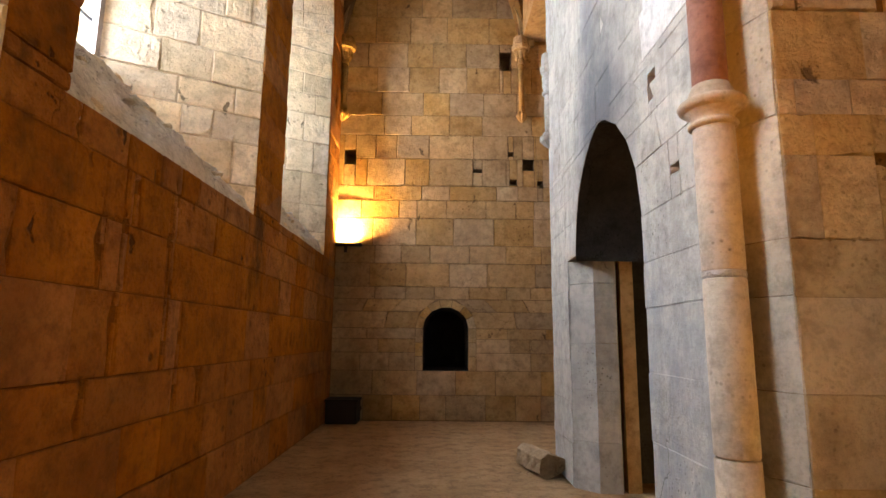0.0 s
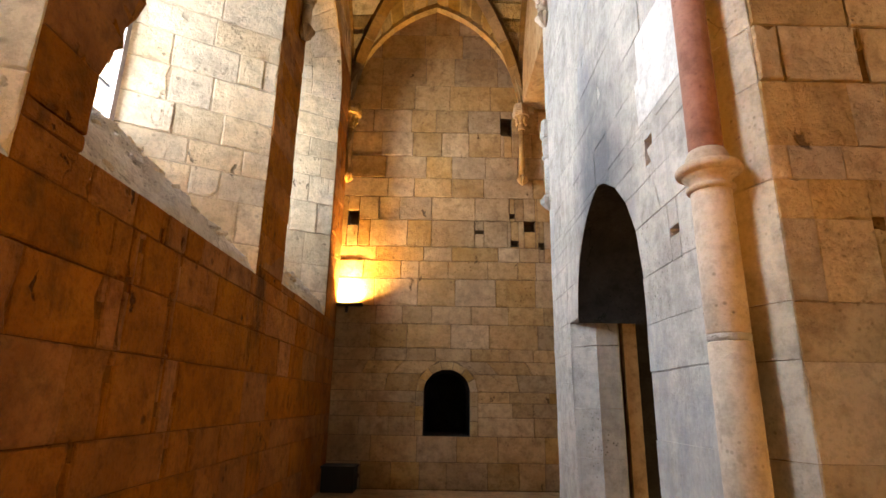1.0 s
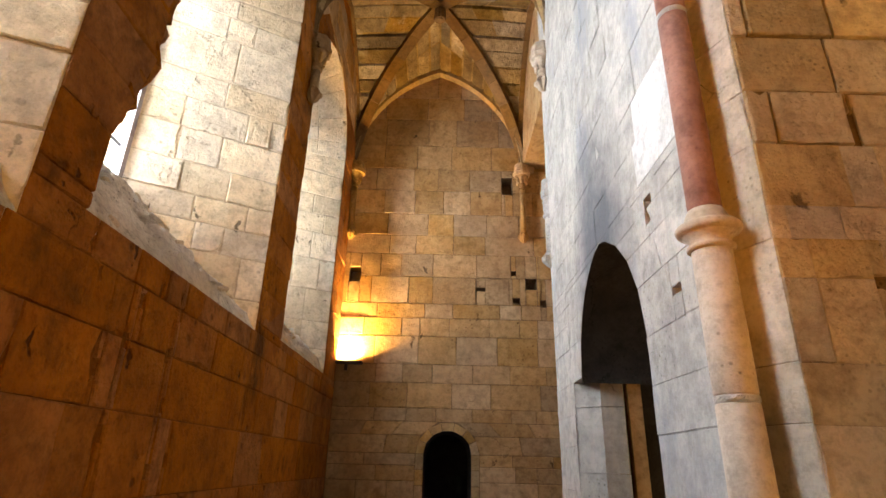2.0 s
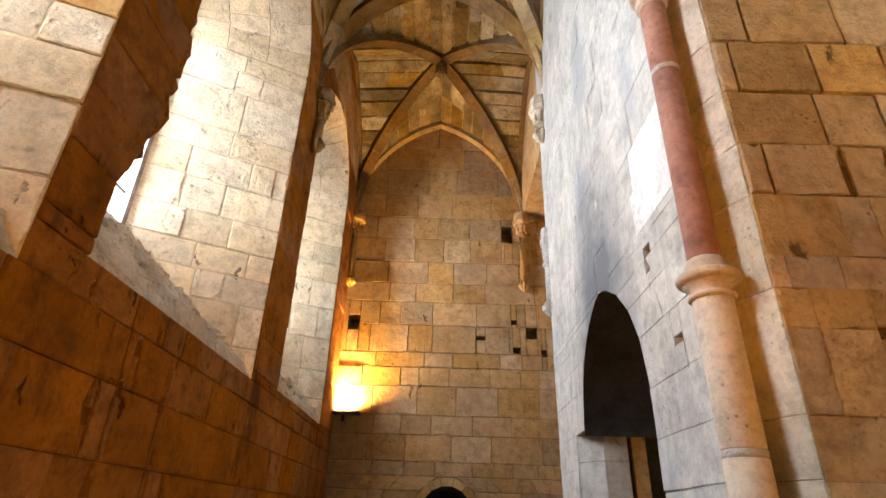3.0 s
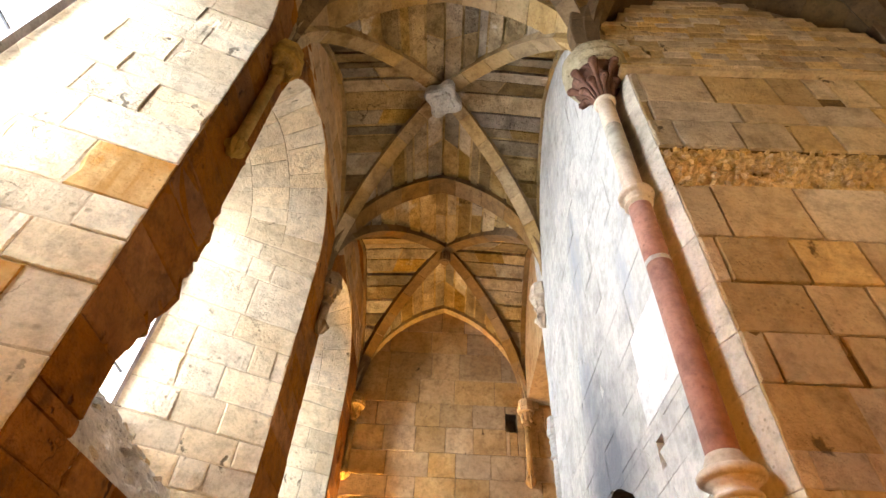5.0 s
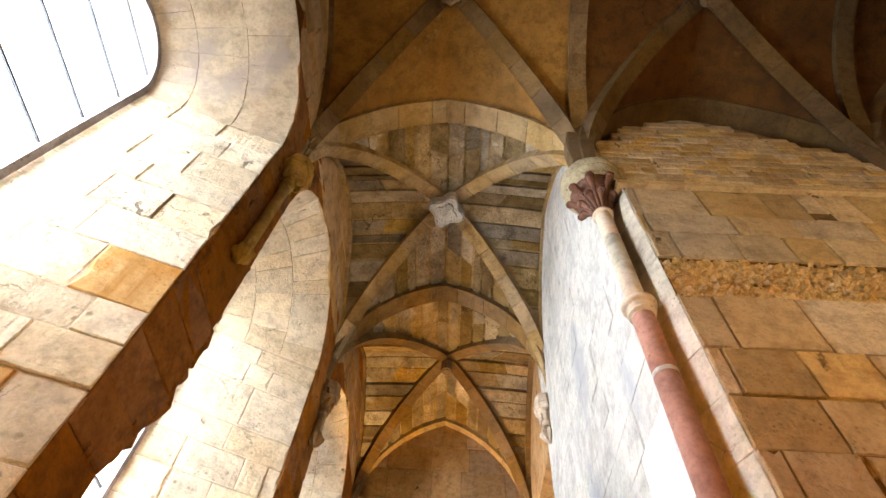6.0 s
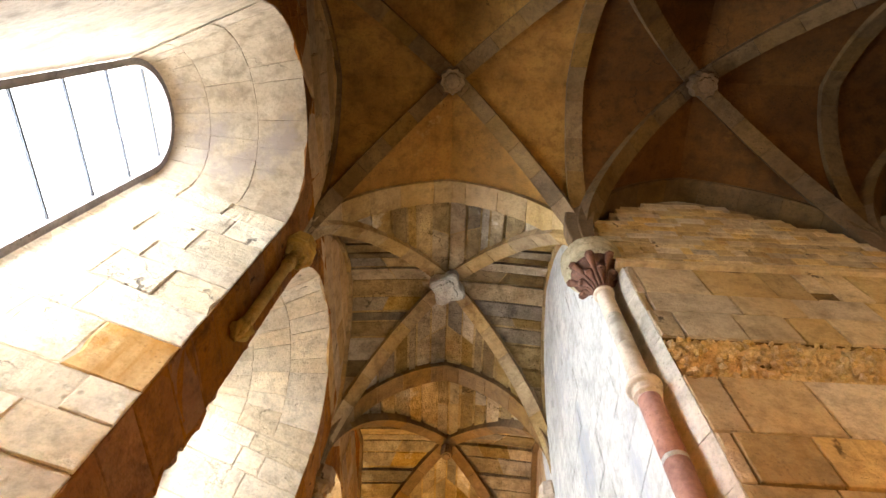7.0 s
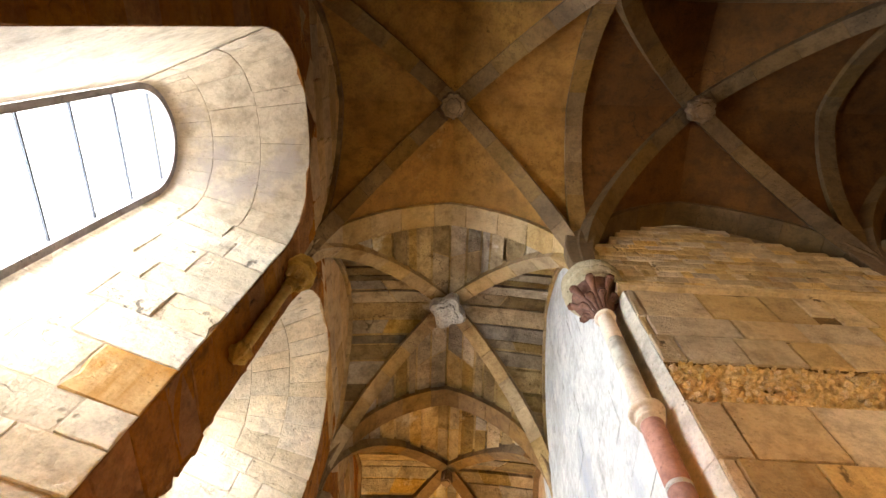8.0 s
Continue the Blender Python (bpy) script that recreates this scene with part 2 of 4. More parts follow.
def structure(o, label, category):
    return tagged(o, label, category, kind="structure")


def box(verts, faces, x0, x1, y0, y1, z0, z1):
    k = len(verts)
    verts += [(x, y, z) for x in (x0, x1) for y in (y0, y1) for z in (z0, z1)]
    faces += [tuple(k + i for i in q) for q in ((0, 1, 3, 2), (4, 6, 7, 5), (0, 4, 5, 1), (2, 3, 7, 6), (0, 2, 6, 4), (1, 5, 7, 3))]


def pointed(u, half, rise):
    """Height of a pointed arch of that half span and rise, at u from its middle."""
    r = (half * half + rise * rise) / (2 * half)
    return math.sqrt(max(r * r - (min(abs(u), half) + r - half) ** 2, 0.0))


def half_width(kind, z, spring, half, rise):
    """Half the width of an arched opening at the height z."""
    if z <= spring:
        return half
    q = z - spring
    if kind == "round":
        return math.sqrt(max(half * half - q * q, 0.0))
    r = (half * half + rise * rise) / (2 * half)
    return max(math.sqrt(max(r * r - q * q, 0.0)) - (r - half), 0.0)


def block(quad, place, depth, rng, chamfer=0.012, proud=0.008, cuts=3, gap=0.004):
    """One dressed stone: its quad on the wall (four u, v), laid out by place(u, v, d), d out of the wall. Worn, chipped edges."""
    cu, cv = sum(q[0] for q in quad) / 4, sum(q[1] for q in quad) / 4
    d = rng.uniform(0, proud)
    tu, tv = rng.uniform(-0.012, 0.012), rng.uniform(-0.012, 0.012)
    chip = rng.randrange(4 * cuts) if rng.random() < 0.35 else -1
    rim = []
    for (ua, va), (ub, vb) in zip(quad, quad[1:] + quad[:1]):
        for k in range(cuts):
            rim.append((ua + (ub - ua) * k / cuts, va + (vb - va) * k / cuts))
    m = len(rim)
    verts = []
    for lvl in range(3):
        for i, (u, v) in enumerate(rim):
            j = gap + (rng.uniform(0, gap) if lvl < 2 else chamfer * rng.uniform(0.6, 1.9))
            out = -depth if lvl == 0 else d - chamfer * 0.8 if lvl == 1 else d + (u - cu) * tu + (v - cv) * tv + rng.uniform(-0.003, 0.003)
            if i == chip and lvl:
                j += 3.0 * chamfer
                out -= 0.6 * chamfer
            du, dv = cu - u, cv - v
            u2 = u + math.copysign(min(j, abs(du) * 0.7), du) if abs(du) > 0.3 * abs(quad[0][0] - quad[1][0]) else u
            v2 = v + math.copysign(min(j, abs(dv) * 0.7), dv) if abs(dv) > 0.3 * abs(quad[0][1] - quad[2][1]) else v
            verts.append(place(u2, v2, out))
    faces = [tuple(range(2 * m, 3 * m))]
    for lvl in (0, m):
        for i in range(m):
            k = (i + 1) % m
            faces.append((lvl + i, lvl + k, lvl + m + k, lvl + m + i))
    return verts, faces


def around(q, holes):
    """What is left of a stone's quad beside the square holes in a wall."""
    left = [q]
    for u0, u1, v0, v1 in holes:
        nxt = []
        for p in left:
            a, c, lo, hi = p[0][0], p[1][0], p[0][1], p[2][1]
            if a >= u1 or c <= u0 or lo >= v1 or hi <= v0:
                nxt.append(p)
                continue
            def edge(side, y):
                # the stone's own edge at the height y, which may lean
                p0, p1 = (p[0], p[3]) if side == 0 else (p[1], p[2])
                return p0[0] + (p1[0] - p0[0]) * (y - lo) / (hi - lo)
            for x0, x1, y0, y1 in ((None, u0, lo, hi), (u1, None, lo, hi), (max(a, u0), min(c, u1), lo, v0), (max(a, u0), min(c, u1), v1, hi)):
                cut = [(edge(0, y) if x0 is None else x0, edge(1, y) if x1 is None else x1) for y in (y0, y1)]
                if max(q1 - q0 for q0, q1 in cut) > 0.015 and y1 - y0 > 0.015:
                    nxt.append([(cut[0][0], y0), (cut[0][1], y0), (cut[1][1], y1), (cut[1][0], y1)])
        left = nxt
    return left


def ashlar(parent, place, u0, u1, courses, lengths, material, rng, openings=(), depth=0.03, name="block", limit=300, chamfer=0.012, proud=0.008, skip=None, joints=None, holes=(), special=None, gap=0.004):
    """Coursed stones over u0..u1 and the heights in courses. openings: functions v -> (from, to) or None.
    joints: upright joints of the course at that index, the rest falls at random."""
    pieces = []
    for row, (v0, v1) in enumerate(zip(courses, courses[1:])):
        if v1 - v0 < 0.03:
            continue
        cuts = []
        for op in openings:
            lo, hi = op(v0 + 1e-3), op(v1 - 1e-3)
            if lo or hi:
                mid = lo or hi
                c = (mid[0] + mid[1]) / 2
                cuts.append((lo or (c, c), hi or (c, c)))
        cuts.sort(key=lambda q: q[0])
        edges, left = [], (u0, u0)
        for lo, hi in cuts:
            edges.append((left, (lo[0], hi[0])))
            left = (lo[1], hi[1])
        edges.append((left, (u1, u1)))
        known = (joints or {}).get(row, ())
        for (la, lb), (ra, rb) in edges:
            if max(ra - la, rb - lb) < 0.03:
                continue
            span = (ra + rb - la - lb) / 2
            mid_l = (la + lb) / 2
            given = [(k - mid_l) / max(span, 1e-6) for k in known if mid_l + 0.06 < k < mid_l + span - 0.06]
            ts = [0.0] + given
            rest = (1 - ts[-1]) * span
            n = max(1, round(rest / rng.uniform(*lengths)))
            t0 = ts[-1]
            ts += sorted(t0 + (1 - t0) * min(max((i + rng.uniform(-0.27, 0.27)) / n, 0.02), 0.98) for i in range(1, n)) + [1.0]
            for nth, (a, b) in enumerate(zip(ts, ts[1:])):
                q = [(la + (ra - la) * a, v0), (la + (ra - la) * b, v0), (lb + (rb - lb) * b, v1), (lb + (rb - lb) * a, v1)]
                if skip and skip(sum(p[0] for p in q) / 4, (v0 + v1) / 2):
                    continue
                for q2 in around(q, holes):
                    pieces.append((*block(q2, place, depth, rng, chamfer, proud, gap=gap), special(sum(p[0] for p in q2) / 4, (v0 + v1) / 2) or material if special else material))
    for verts, faces, mm in pieces[:limit]:
        link(name, verts, faces, mm, parent)
    if len(pieces) > limit:
        vs, fs = [], []
        for verts, faces, _ in pieces[limit:]:
            k = len(vs)
            vs += verts
            fs += [tuple(k + i for i in f) for f in faces]
        tagged(link("further_" + name + "s", vs, fs, material, parent), kind="stuff")


def rock_mesh(material, seed, rough=0.35):
    """A broken stone about 1 across, flat facets."""
    rr = random.Random(seed)
    bm = bmesh.new()
    bmesh.ops.create_cube(bm, size=1.0)
    bmesh.ops.subdivide_edges(bm, edges=bm.edges[:], cuts=1, use_grid_fill=True)
    for v in bm.verts:
        v.co *= rr.uniform(1 - rough, 1.0) if v.co.length > 0.8 else rr.uniform(1 - rough * 0.4, 1.1)
    me = bpy.data.meshes.new("broken_stone")
    bm.to_mesh(me)
    bm.free()
    me.materials.append(material)
    return me


def rock(me, parent, loc, size, rr, name="broken_stone", turn=0.5):
    o = new(name, me)
    o.parent = parent
    o.matrix_local = Matrix.LocRotScale(loc, Euler([rr.uniform(-turn, turn) for _ in range(3)]), Vector(size))
    return o


def rows_of(z0, z1, step, rng, jitter=0.12):
    n = max(1, round((z1 - z0) / step))
    return [z0] + [z0 + (i + rng.uniform(-jitter, jitter)) * (z1 - z0) / n for i in range(1, n)] + [z1]


def arch_opening(kind, c, half, foot, spring, rise):
    top = spring + rise

    def op(v):
        if v < foot or v > top:
            return None
        w = half_width(kind, v, spring, half, rise)
        return (c - w, c + w)
    return op


def outline(c, half, foot, spring, rise, kind, n=20, bite=None):
    """An arched outline as (y, z), from one foot over the top to the other."""
    pts = [(c - half, foot)]
    if bite is not None:
        pts = [(c - half - bite, foot), (c - half - bite, foot + 0.45), (c - half - bite * 0.6, foot + 0.75), (c - half, foot + 1.2)]
    for i in range(n + 1):
        if kind == "round":
            a = math.pi * (1 - i / n)
            pts.append((c + half * math.cos(a), spring + rise * math.sin(a)))
        else:
            u = -half * math.cos(math.pi * i / n)
            pts.append((c + u, spring + pointed(u, half, rise)))
    return pts + [(c + half, foot)]


def sweep(path, profile, side, gap_every=0.0, gap=0.006, taper=1.0):
    """A moulding along path (Vectors). profile: (s, d) s to the side, d away from the curve's hollow; side: the fixed sideways vector.
    gap_every cuts it into voussoirs of that length."""
    verts, faces = [], []
    pts = [Vector(p) for p in path]
    lens = [0.0]
    for a, b in zip(pts, pts[1:]):
        lens.append(lens[-1] + (b - a).length)

    def at(s):
        s = min(max(s, 0.0), lens[-1])
        for i in range(len(pts) - 1):
            if s <= lens[i + 1] + 1e-9:
                f = (s - lens[i]) / max(lens[i + 1] - lens[i], 1e-9)
                return pts[i].lerp(pts[i + 1], f), i, f
        return pts[-1], len(pts) - 2, 1.0

    def tangent(s):
        a, b = at(s - 0.06)[0], at(s + 0.06)[0]
        return (b - a).normalized()
    n = max(1, round(lens[-1] / gap_every)) if gap_every else 1
    m = len(profile)
    for k in range(n):
        s0, s1 = lens[-1] * k / n, lens[-1] * (k + 1) / n
        if gap_every:
            s0, s1 = s0 + gap / 2, s1 - gap / 2
        inner = max(2, math.ceil((s1 - s0) / 0.14))
        base = len(verts)
        for i in range(inner + 1):
            s = s0 + (s1 - s0) * i / inner
            p, t = at(s)[0], tangent(s)
            up = side.cross(t).normalized()
            k9 = taper + (1 - taper) * min(1.0, min(s, lens[-1] - s) / 1.1)
            for a, d in profile:
                verts.append(p + side * a * k9 + up * d * k9)
        for i in range(inner):
            for j in range(m):
                a, b = base + i * m + j, base + i * m + (j + 1) % m
                faces.append((a, b, b + m, a + m))
        faces.append(tuple(base + j for j in reversed(range(m))))
        faces.append(tuple(base + inner * m + j for j in range(m)))
    return verts, faces


def lathe(profile, n=20, at=(0, 0, 0), wobble=0.0, sides=None):
    """A turned shape from (radius, height) pairs."""
    verts, faces = [], []
    for r, z in profile:
        for i in range(n):
            a = 2 * math.pi * i / n
            rr = r * (1 + wobble * math.sin(a * (sides or 5)))
            verts.append((at[0] + rr * math.cos(a), at[1] + rr * math.sin(a), at[2] + z))
    for k in range(len(profile) - 1):
        for i in range(n):
            j = (i + 1) % n
            faces.append((k * n + i, k * n + j, (k + 1) * n + j, (k + 1) * n + i))
    faces.append(tuple(reversed(range(n))))
    faces.append(tuple((len(profile) - 1) * n + i for i in range(n)))
    return verts, faces


# ---- floor ----
vs, fs = [], []
box(vs, fs, XG - 0.4, 9.6, Y_BACK - 0.4, Y_END + 0.4, -0.3, -0.012)
floor = structure(link("floor", vs, fs, FLOOR), "worn pale stone floor flags, dusty and dim", "floor")

# ---- window wall ----
wall_west = new("wall_west")
structure(wall_west, "brown limestone ashlar wall with deep tall splayed windows", "wall")
vs, fs = [], []


def quad(a, b, c, d):
    k = len(vs)
    vs.extend((a, b, c, d))
    fs.append((k, k + 1, k + 2, k + 3))


BITE = 0.25                    # the broken lower corner of the middle window


def faced(x, wins, z0, z1, y0, y1, bitten=False):
    """A wall face at x with arched holes."""
    y = y0
    for c, half, foot, spring, rise in wins:
        bt = BITE if bitten and half > 1.45 and c < 5 else 0.0
        quad((x, y, z0), (x, c - half - bt, z0), (x, c - half - bt, z1), (x, y, z1))
        if bt:
            quad((x, c - half - bt, foot + 0.45), (x, c - half - bt * 0.6, foot + 0.75), (x, c - half - bt * 0.6, z1), (x, c - half - bt, z1))
            quad((x, c - half - bt * 0.6, foot + 0.75), (x, c - half, foot + 1.2), (x, c - half, z1), (x, c - half - bt * 0.6, z1))
        quad((x, c - half - bt, z0), (x, c + half, z0), (x, c + half, foot), (x, c - half - bt, foot))
        o = outline(c, half, foot, spring, rise, "round")[1:-1]
        for (ya, za), (yb, zb) in zip(o, o[1:]):
            quad((x, ya, za), (x, yb, zb), (x, yb, z1), (x, ya, z1))
        y = c + half
    quad((x, y, z0), (x, y1, z0), (x, y1, z1), (x, y, z1))


inner_w = [((a + b) / 2, (b - a) / 2, s, h, (b - a) / 2) for a, b, s, h in WINDOWS]
outer_w = [((a + b) / 2, (b - a) / 2, s, h, (b - a) / 2) for a, b, s, h in GLASS]
XC = XL - 0.02
faced(XC, inner_w, -0.2, 11.4, Y_BACK, Y_END + 0.4, True)
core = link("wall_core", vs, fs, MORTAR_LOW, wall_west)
vs, fs = [], []
faced(XG - 0.3, outer_w, -0.2, 11.4, Y_BACK, Y_END + 0.4)
link("outer_face", vs, fs, MORTAR, wall_west)
for wi, (i, o) in enumerate(zip(inner_w, outer_w)):
    # the splayed lining: sill, jambs and soffit, then the straight outer reveal
    bt = wi == 1
    a, b = outline(*i, "round", bite=BITE if bt else None), outline(*o, "round", bite=0.0 if bt else None)
    vs, fs = [], []
    n = len(a)
    for x, pts in ((XC, a), (XG, b), (XG - 0.3, b)):
        vs += [(x, y, z) for y, z in pts]
    for k in range(2):
        for j in range(n):
            q = (j + 1) % n
            fs.append((k * n + j, k * n + q, (k + 1) * n + q, (k + 1) * n + j))
    link("window_lining", vs, fs, SOFFIT, wall_west)

rng = random.Random(11)


def on_west(u, v, d):
    return (XL + d, u, v)


ops = [arch_opening("round", c, half, foot, spring, rise) for c, half, foot, spring, rise in inner_w]
whole = ops[1]


def bitten_op(v):
    q = whole(v)
    return (q[0] - BITE * min(1.0, max(0.0, (4.17 - v) / 0.7)), q[1]) if q else None


ops[1] = bitten_op
# slots left by old fixings
NOTCHES = [(y - 0.03, y + 0.035, z - 0.05, z + 0.05) for y, z in ((4.24, 2.33), (3.40, 2.11), (4.31, 1.97), (4.53, 1.58), (3.62, 1.73), (4.29, 1.50), (3.38, 1.27), (4.53, 1.15), (4.98, 1.25), (7.26, 1.94), (3.74, 2.63), (3.96, 2.78), (4.33, 2.68), (3.64, 2.33)
)]
courses = [0.0, 0.52, 0.98, 1.33, 1.88, 2.34, 2.72, 2.97, 3.08] + rows_of(3.5, 7.48, 0.41, rng) + rows_of(7.9, 10.9, 0.4, rng)
# courses above 8.8 take lighter stone in place of floodlight up there
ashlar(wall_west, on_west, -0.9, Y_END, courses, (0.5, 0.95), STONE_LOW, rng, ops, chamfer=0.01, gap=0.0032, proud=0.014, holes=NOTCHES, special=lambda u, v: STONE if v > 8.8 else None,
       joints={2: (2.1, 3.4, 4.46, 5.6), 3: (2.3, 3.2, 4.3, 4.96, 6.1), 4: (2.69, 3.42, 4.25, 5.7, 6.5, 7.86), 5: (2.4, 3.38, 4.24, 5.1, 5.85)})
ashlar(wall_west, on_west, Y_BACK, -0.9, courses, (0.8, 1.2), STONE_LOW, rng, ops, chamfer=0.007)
# the broken corner of the pier, rubble showing
rr = random.Random(5)
CHIPS = [rock_mesh(STONE_LOW, k) for k in range(6)]
for z in (3.45, 3.58, 3.74, 3.9, 4.05, 4.2, 4.38, 4.55, 4.8, 5.0, 5.3, 5.6, 5.95, 6.4, 6.8, 7.2):
    edge = 3.2 - BITE * min(1.0, max(0.0, (4.17 - z) / 0.7)) + (0.07 if 4.3 < z < 5.1 else 0.0)
    s = rr.uniform(0.16, 0.3)
    rock(rr.choice(CHIPS), wall_west, (XL - 0.16, edge - 0.07 + rr.uniform(-0.02, 0.02), z), (0.3, 0.2, s), rr, turn=0.35)

# jamb stones: the far splay of each window
JAMBS = (
    ((2.72, 3.2, 3.72, 4.09, 4.42, 4.95, 5.4, 5.85, 6.2, 6.7, 7.1, 7.5), {1: (0.4, 1.05), 2: (0.55, 1.2), 3: (0.36, 1.0), 4: (0.57, 1.1), 5: (0.84,), 6: (0.49, 1.0), 7: (0.84,), 8: (0.6, 1.1)}),
    ((2.97, 3.3, 3.79, 4.13, 4.45, 4.85, 5.3, 5.72, 6.1, 6.75, 7.12, 7.42), {1: (0.29, 0.9), 2: (0.52, 0.84), 3: (0.3, 0.9), 4: (0.57, 1.1), 5: (0.73, 1.2), 6: (0.18, 0.48), 7: (0.79,), 8: (0.74,), 9: (0.58, 0.93), 10: (0.85,)}),
    ((3.08, 3.5, 4.0, 4.6, 5.2, 5.75, 6.14, 6.55, 7.05, 7.48), {2: (0.5,), 3: (0.3, 0.8), 4: (0.5,), 5: (0.3,), 6: (0.55,)}))
for (a, b, s, h), (ga, gb, gs, gh), (cs, js) in zip(WINDOWS, GLASS, JAMBS):
    p0, p1 = Vector((XL, b, 0)), Vector((XG, gb, 0))
    run = (p1 - p0).length
    along = (p1 - p0) / run
    nrm = Vector((along.y, -along.x, 0))
    if nrm.y > 0:
        nrm = -nrm

    def on_jamb(u, v, d, p0=p0, along=along, nrm=nrm):
        q = p0 + along * u + nrm * d
        return (q.x, q.y, v)
    rng = random.Random(int(b * 100))
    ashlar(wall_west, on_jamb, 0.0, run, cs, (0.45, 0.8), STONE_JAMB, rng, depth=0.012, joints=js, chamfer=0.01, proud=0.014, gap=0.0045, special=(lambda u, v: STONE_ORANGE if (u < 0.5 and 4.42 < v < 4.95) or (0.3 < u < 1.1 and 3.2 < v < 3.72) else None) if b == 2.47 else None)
    # stones of the splayed arch above
    c0, r0, c1, r1 = (a + b) / 2, (b - a) / 2, (ga + gb) / 2, (gb - ga) / 2

    def on_soffit(u, v, d, c0=c0, r0=r0, c1=c1, r1=r1, h=h, gh=gh, run=run):
        t, g = u / r0, v / run
        c, r, z = c0 + (c1 - c0) * g, r0 + (r1 - r0) * g - d - 0.014, h + (gh - h) * g
        return (XL + (XG - XL) * g, c + r * math.cos(t), z + r * math.sin(t))
    lining = STONE_JAMB if b > 3 else SOFFIT
    ashlar(wall_west, on_soffit, 0.0, math.pi * r0, (0.0, 0.6, 1.15, run), (0.32, 0.5), lining, rng, depth=0.01, chamfer=0.006 if b > 3 else 0.003, proud=0.008 if b > 3 else 0.002, gap=0.002 if b > 3 else 0.001)
    # rough sloping sill: broken layers of stone
    rr = random.Random(int(b * 10))
    nu, nv = 70, 44
    v2, f2 = [], []
    for i in range(nu + 1):
        for k in range(nv + 1):
            f, g = i / nu, k / nv
            a9 = a - BITE if a == 3.2 else a
            x = XL - 0.012 + (XG - XL + 0.012) * g
            y = a9 + (ga - a9) * g + f * ((b - a9) + ((gb - ga) - (b - a9)) * g)
            step = 0.09 * noise.noise((x * 7 + y * 0.4, y * 0.9, b)) + 0.07 * noise.noise((x * 15, y * 1.6, b)) + 0.03 * noise.noise((x * 31, y * 9, b))
            gq = g * 9 + 1.6 * noise.noise((y * 1.1, 3.3, b)) + 0.5 * noise.noise((y * 6, 7.7, b))
            terr = (math.floor(gq) + max(0.0, (gq - math.floor(gq)) * 4 - 3) - g * 9) / 9
            v2.append((x, y, s + 1.35 * g + 0.012 + (0.10 + step * 1.0 + 0.7 * max(-0.12, min(0.12, terr))) * min(1.0, k / 3) * (1 if k < nv else 0.3)))
    for i in range(nu):
        for k in range(nv):
            p = i * (nv + 1) + k
            f2.append((p, p + 1, p + nv + 2, p + nv + 1))
    k0 = len(v2)
    for i in range(nu + 1):
        x, y, z = v2[i * (nv + 1)]
        v2.append((x - 0.005, y, z - 0.12))
    for i in range(nu):
        f2.append((i * (nv + 1), (i + 1) * (nv + 1), k0 + i + 1, k0 + i))
    link("window_sill", v2, f2, SILL, wall_west)
    if a > 3:
        # broken stones along the edge and up the slope of the sill
        kinds = [rock_mesh(SILL, 41), rock_mesh(SILL, 42), rock_mesh(STONE_JAMB, 43)]
        y = a + 0.05
        while y < b - 0.1:
            w9 = rr.uniform(0.05, 0.15)
            rock(rr.choice(kinds), wall_west, (XL - rr.uniform(0.03, 0.08), y, s + rr.uniform(0.0, 0.06)), (rr.uniform(0.03, 0.06), w9, rr.uniform(0.02, 0.05)), rr, "sill_stone", 0.3)
            y += w9 * rr.uniform(1.3, 2.6)
        for k in range(34):
            g = rr.uniform(0.1, 0.92)
            y = a + (ga - a) * g + rr.uniform(0.05, 0.95) * ((b - a) + ((gb - ga) - (b - a)) * g)
            rock(rr.choice(kinds), wall_west, (XL + (XG - XL) * g, y, s + 1.35 * g + 0.1), (rr.uniform(0.04, 0.09), rr.uniform(0.07, 0.2), rr.uniform(0.03, 0.07)), rr, "sill_stone", 0.4)

# glazed openings: frame and bars
for wi, (a, b, s, h) in enumerate(GLASS):
    w = new("window_%d" % (wi + 1))
    structure(w, "tall round-headed window with thin iron bars, bright sky outside", "window")
    c, half = (a + b) / 2, (b - a) / 2
    o1 = outline(c, half, s, h, half, "round")
    o2 = outline(c, half - 0.075, s + 0.075, h, half - 0.075, "round")
    n = len(o1)
    vs = [(x, y, z) for x, o in ((XG + 0.03, o1), (XG + 0.03, o2), (XG - 0.06, o2)) for y, z in o]
    fs = []
    for k in range(2):
        for j in range(n):
            q = (j + 1) % n
            fs.append((k * n + j, k * n + q, (k + 1) * n + q, (k + 1) * n + j))
    link("window_frame", vs, fs, FRAME_PAINT, w)
    z = s + 0.5
    while z < h + half - 0.15:
        hw = half_width("round", z, h, half - 0.05, half)
        v2, f2 = [], []
        box(v2, f2, XG - 0.06, XG - 0.035, c - hw, c + hw, z - 0.011, z + 0.011)
        link("glazing_bar", v2, f2, IRON, w)
        z += 0.62

vs, fs = [], []
quad((-16, -30, -4), (-16, 40, -4), (-16, 40, 45), (-16, -30, 45))
structure(link("backdrop", vs, fs, SKY_GLOW), "bright white hazy sky outside the windows", "sky")

# ---- end wall ----
wall_end = new("wall_end")
structure(wall_end, "limestone ashlar end wall lit warm by a floodlight", "wall")
vs, fs = [], []
NICHE = (0.13, 0.45, 0.95, 1.78, 0.42)     # middle, half width, sill, springing, rise
oo = outline(NICHE[0], NICHE[1], NICHE[2], NICHE[3], NICHE[4], "round")
YE = Y_END + 0.02
X0, X1 = XL - 0.3, 2.9
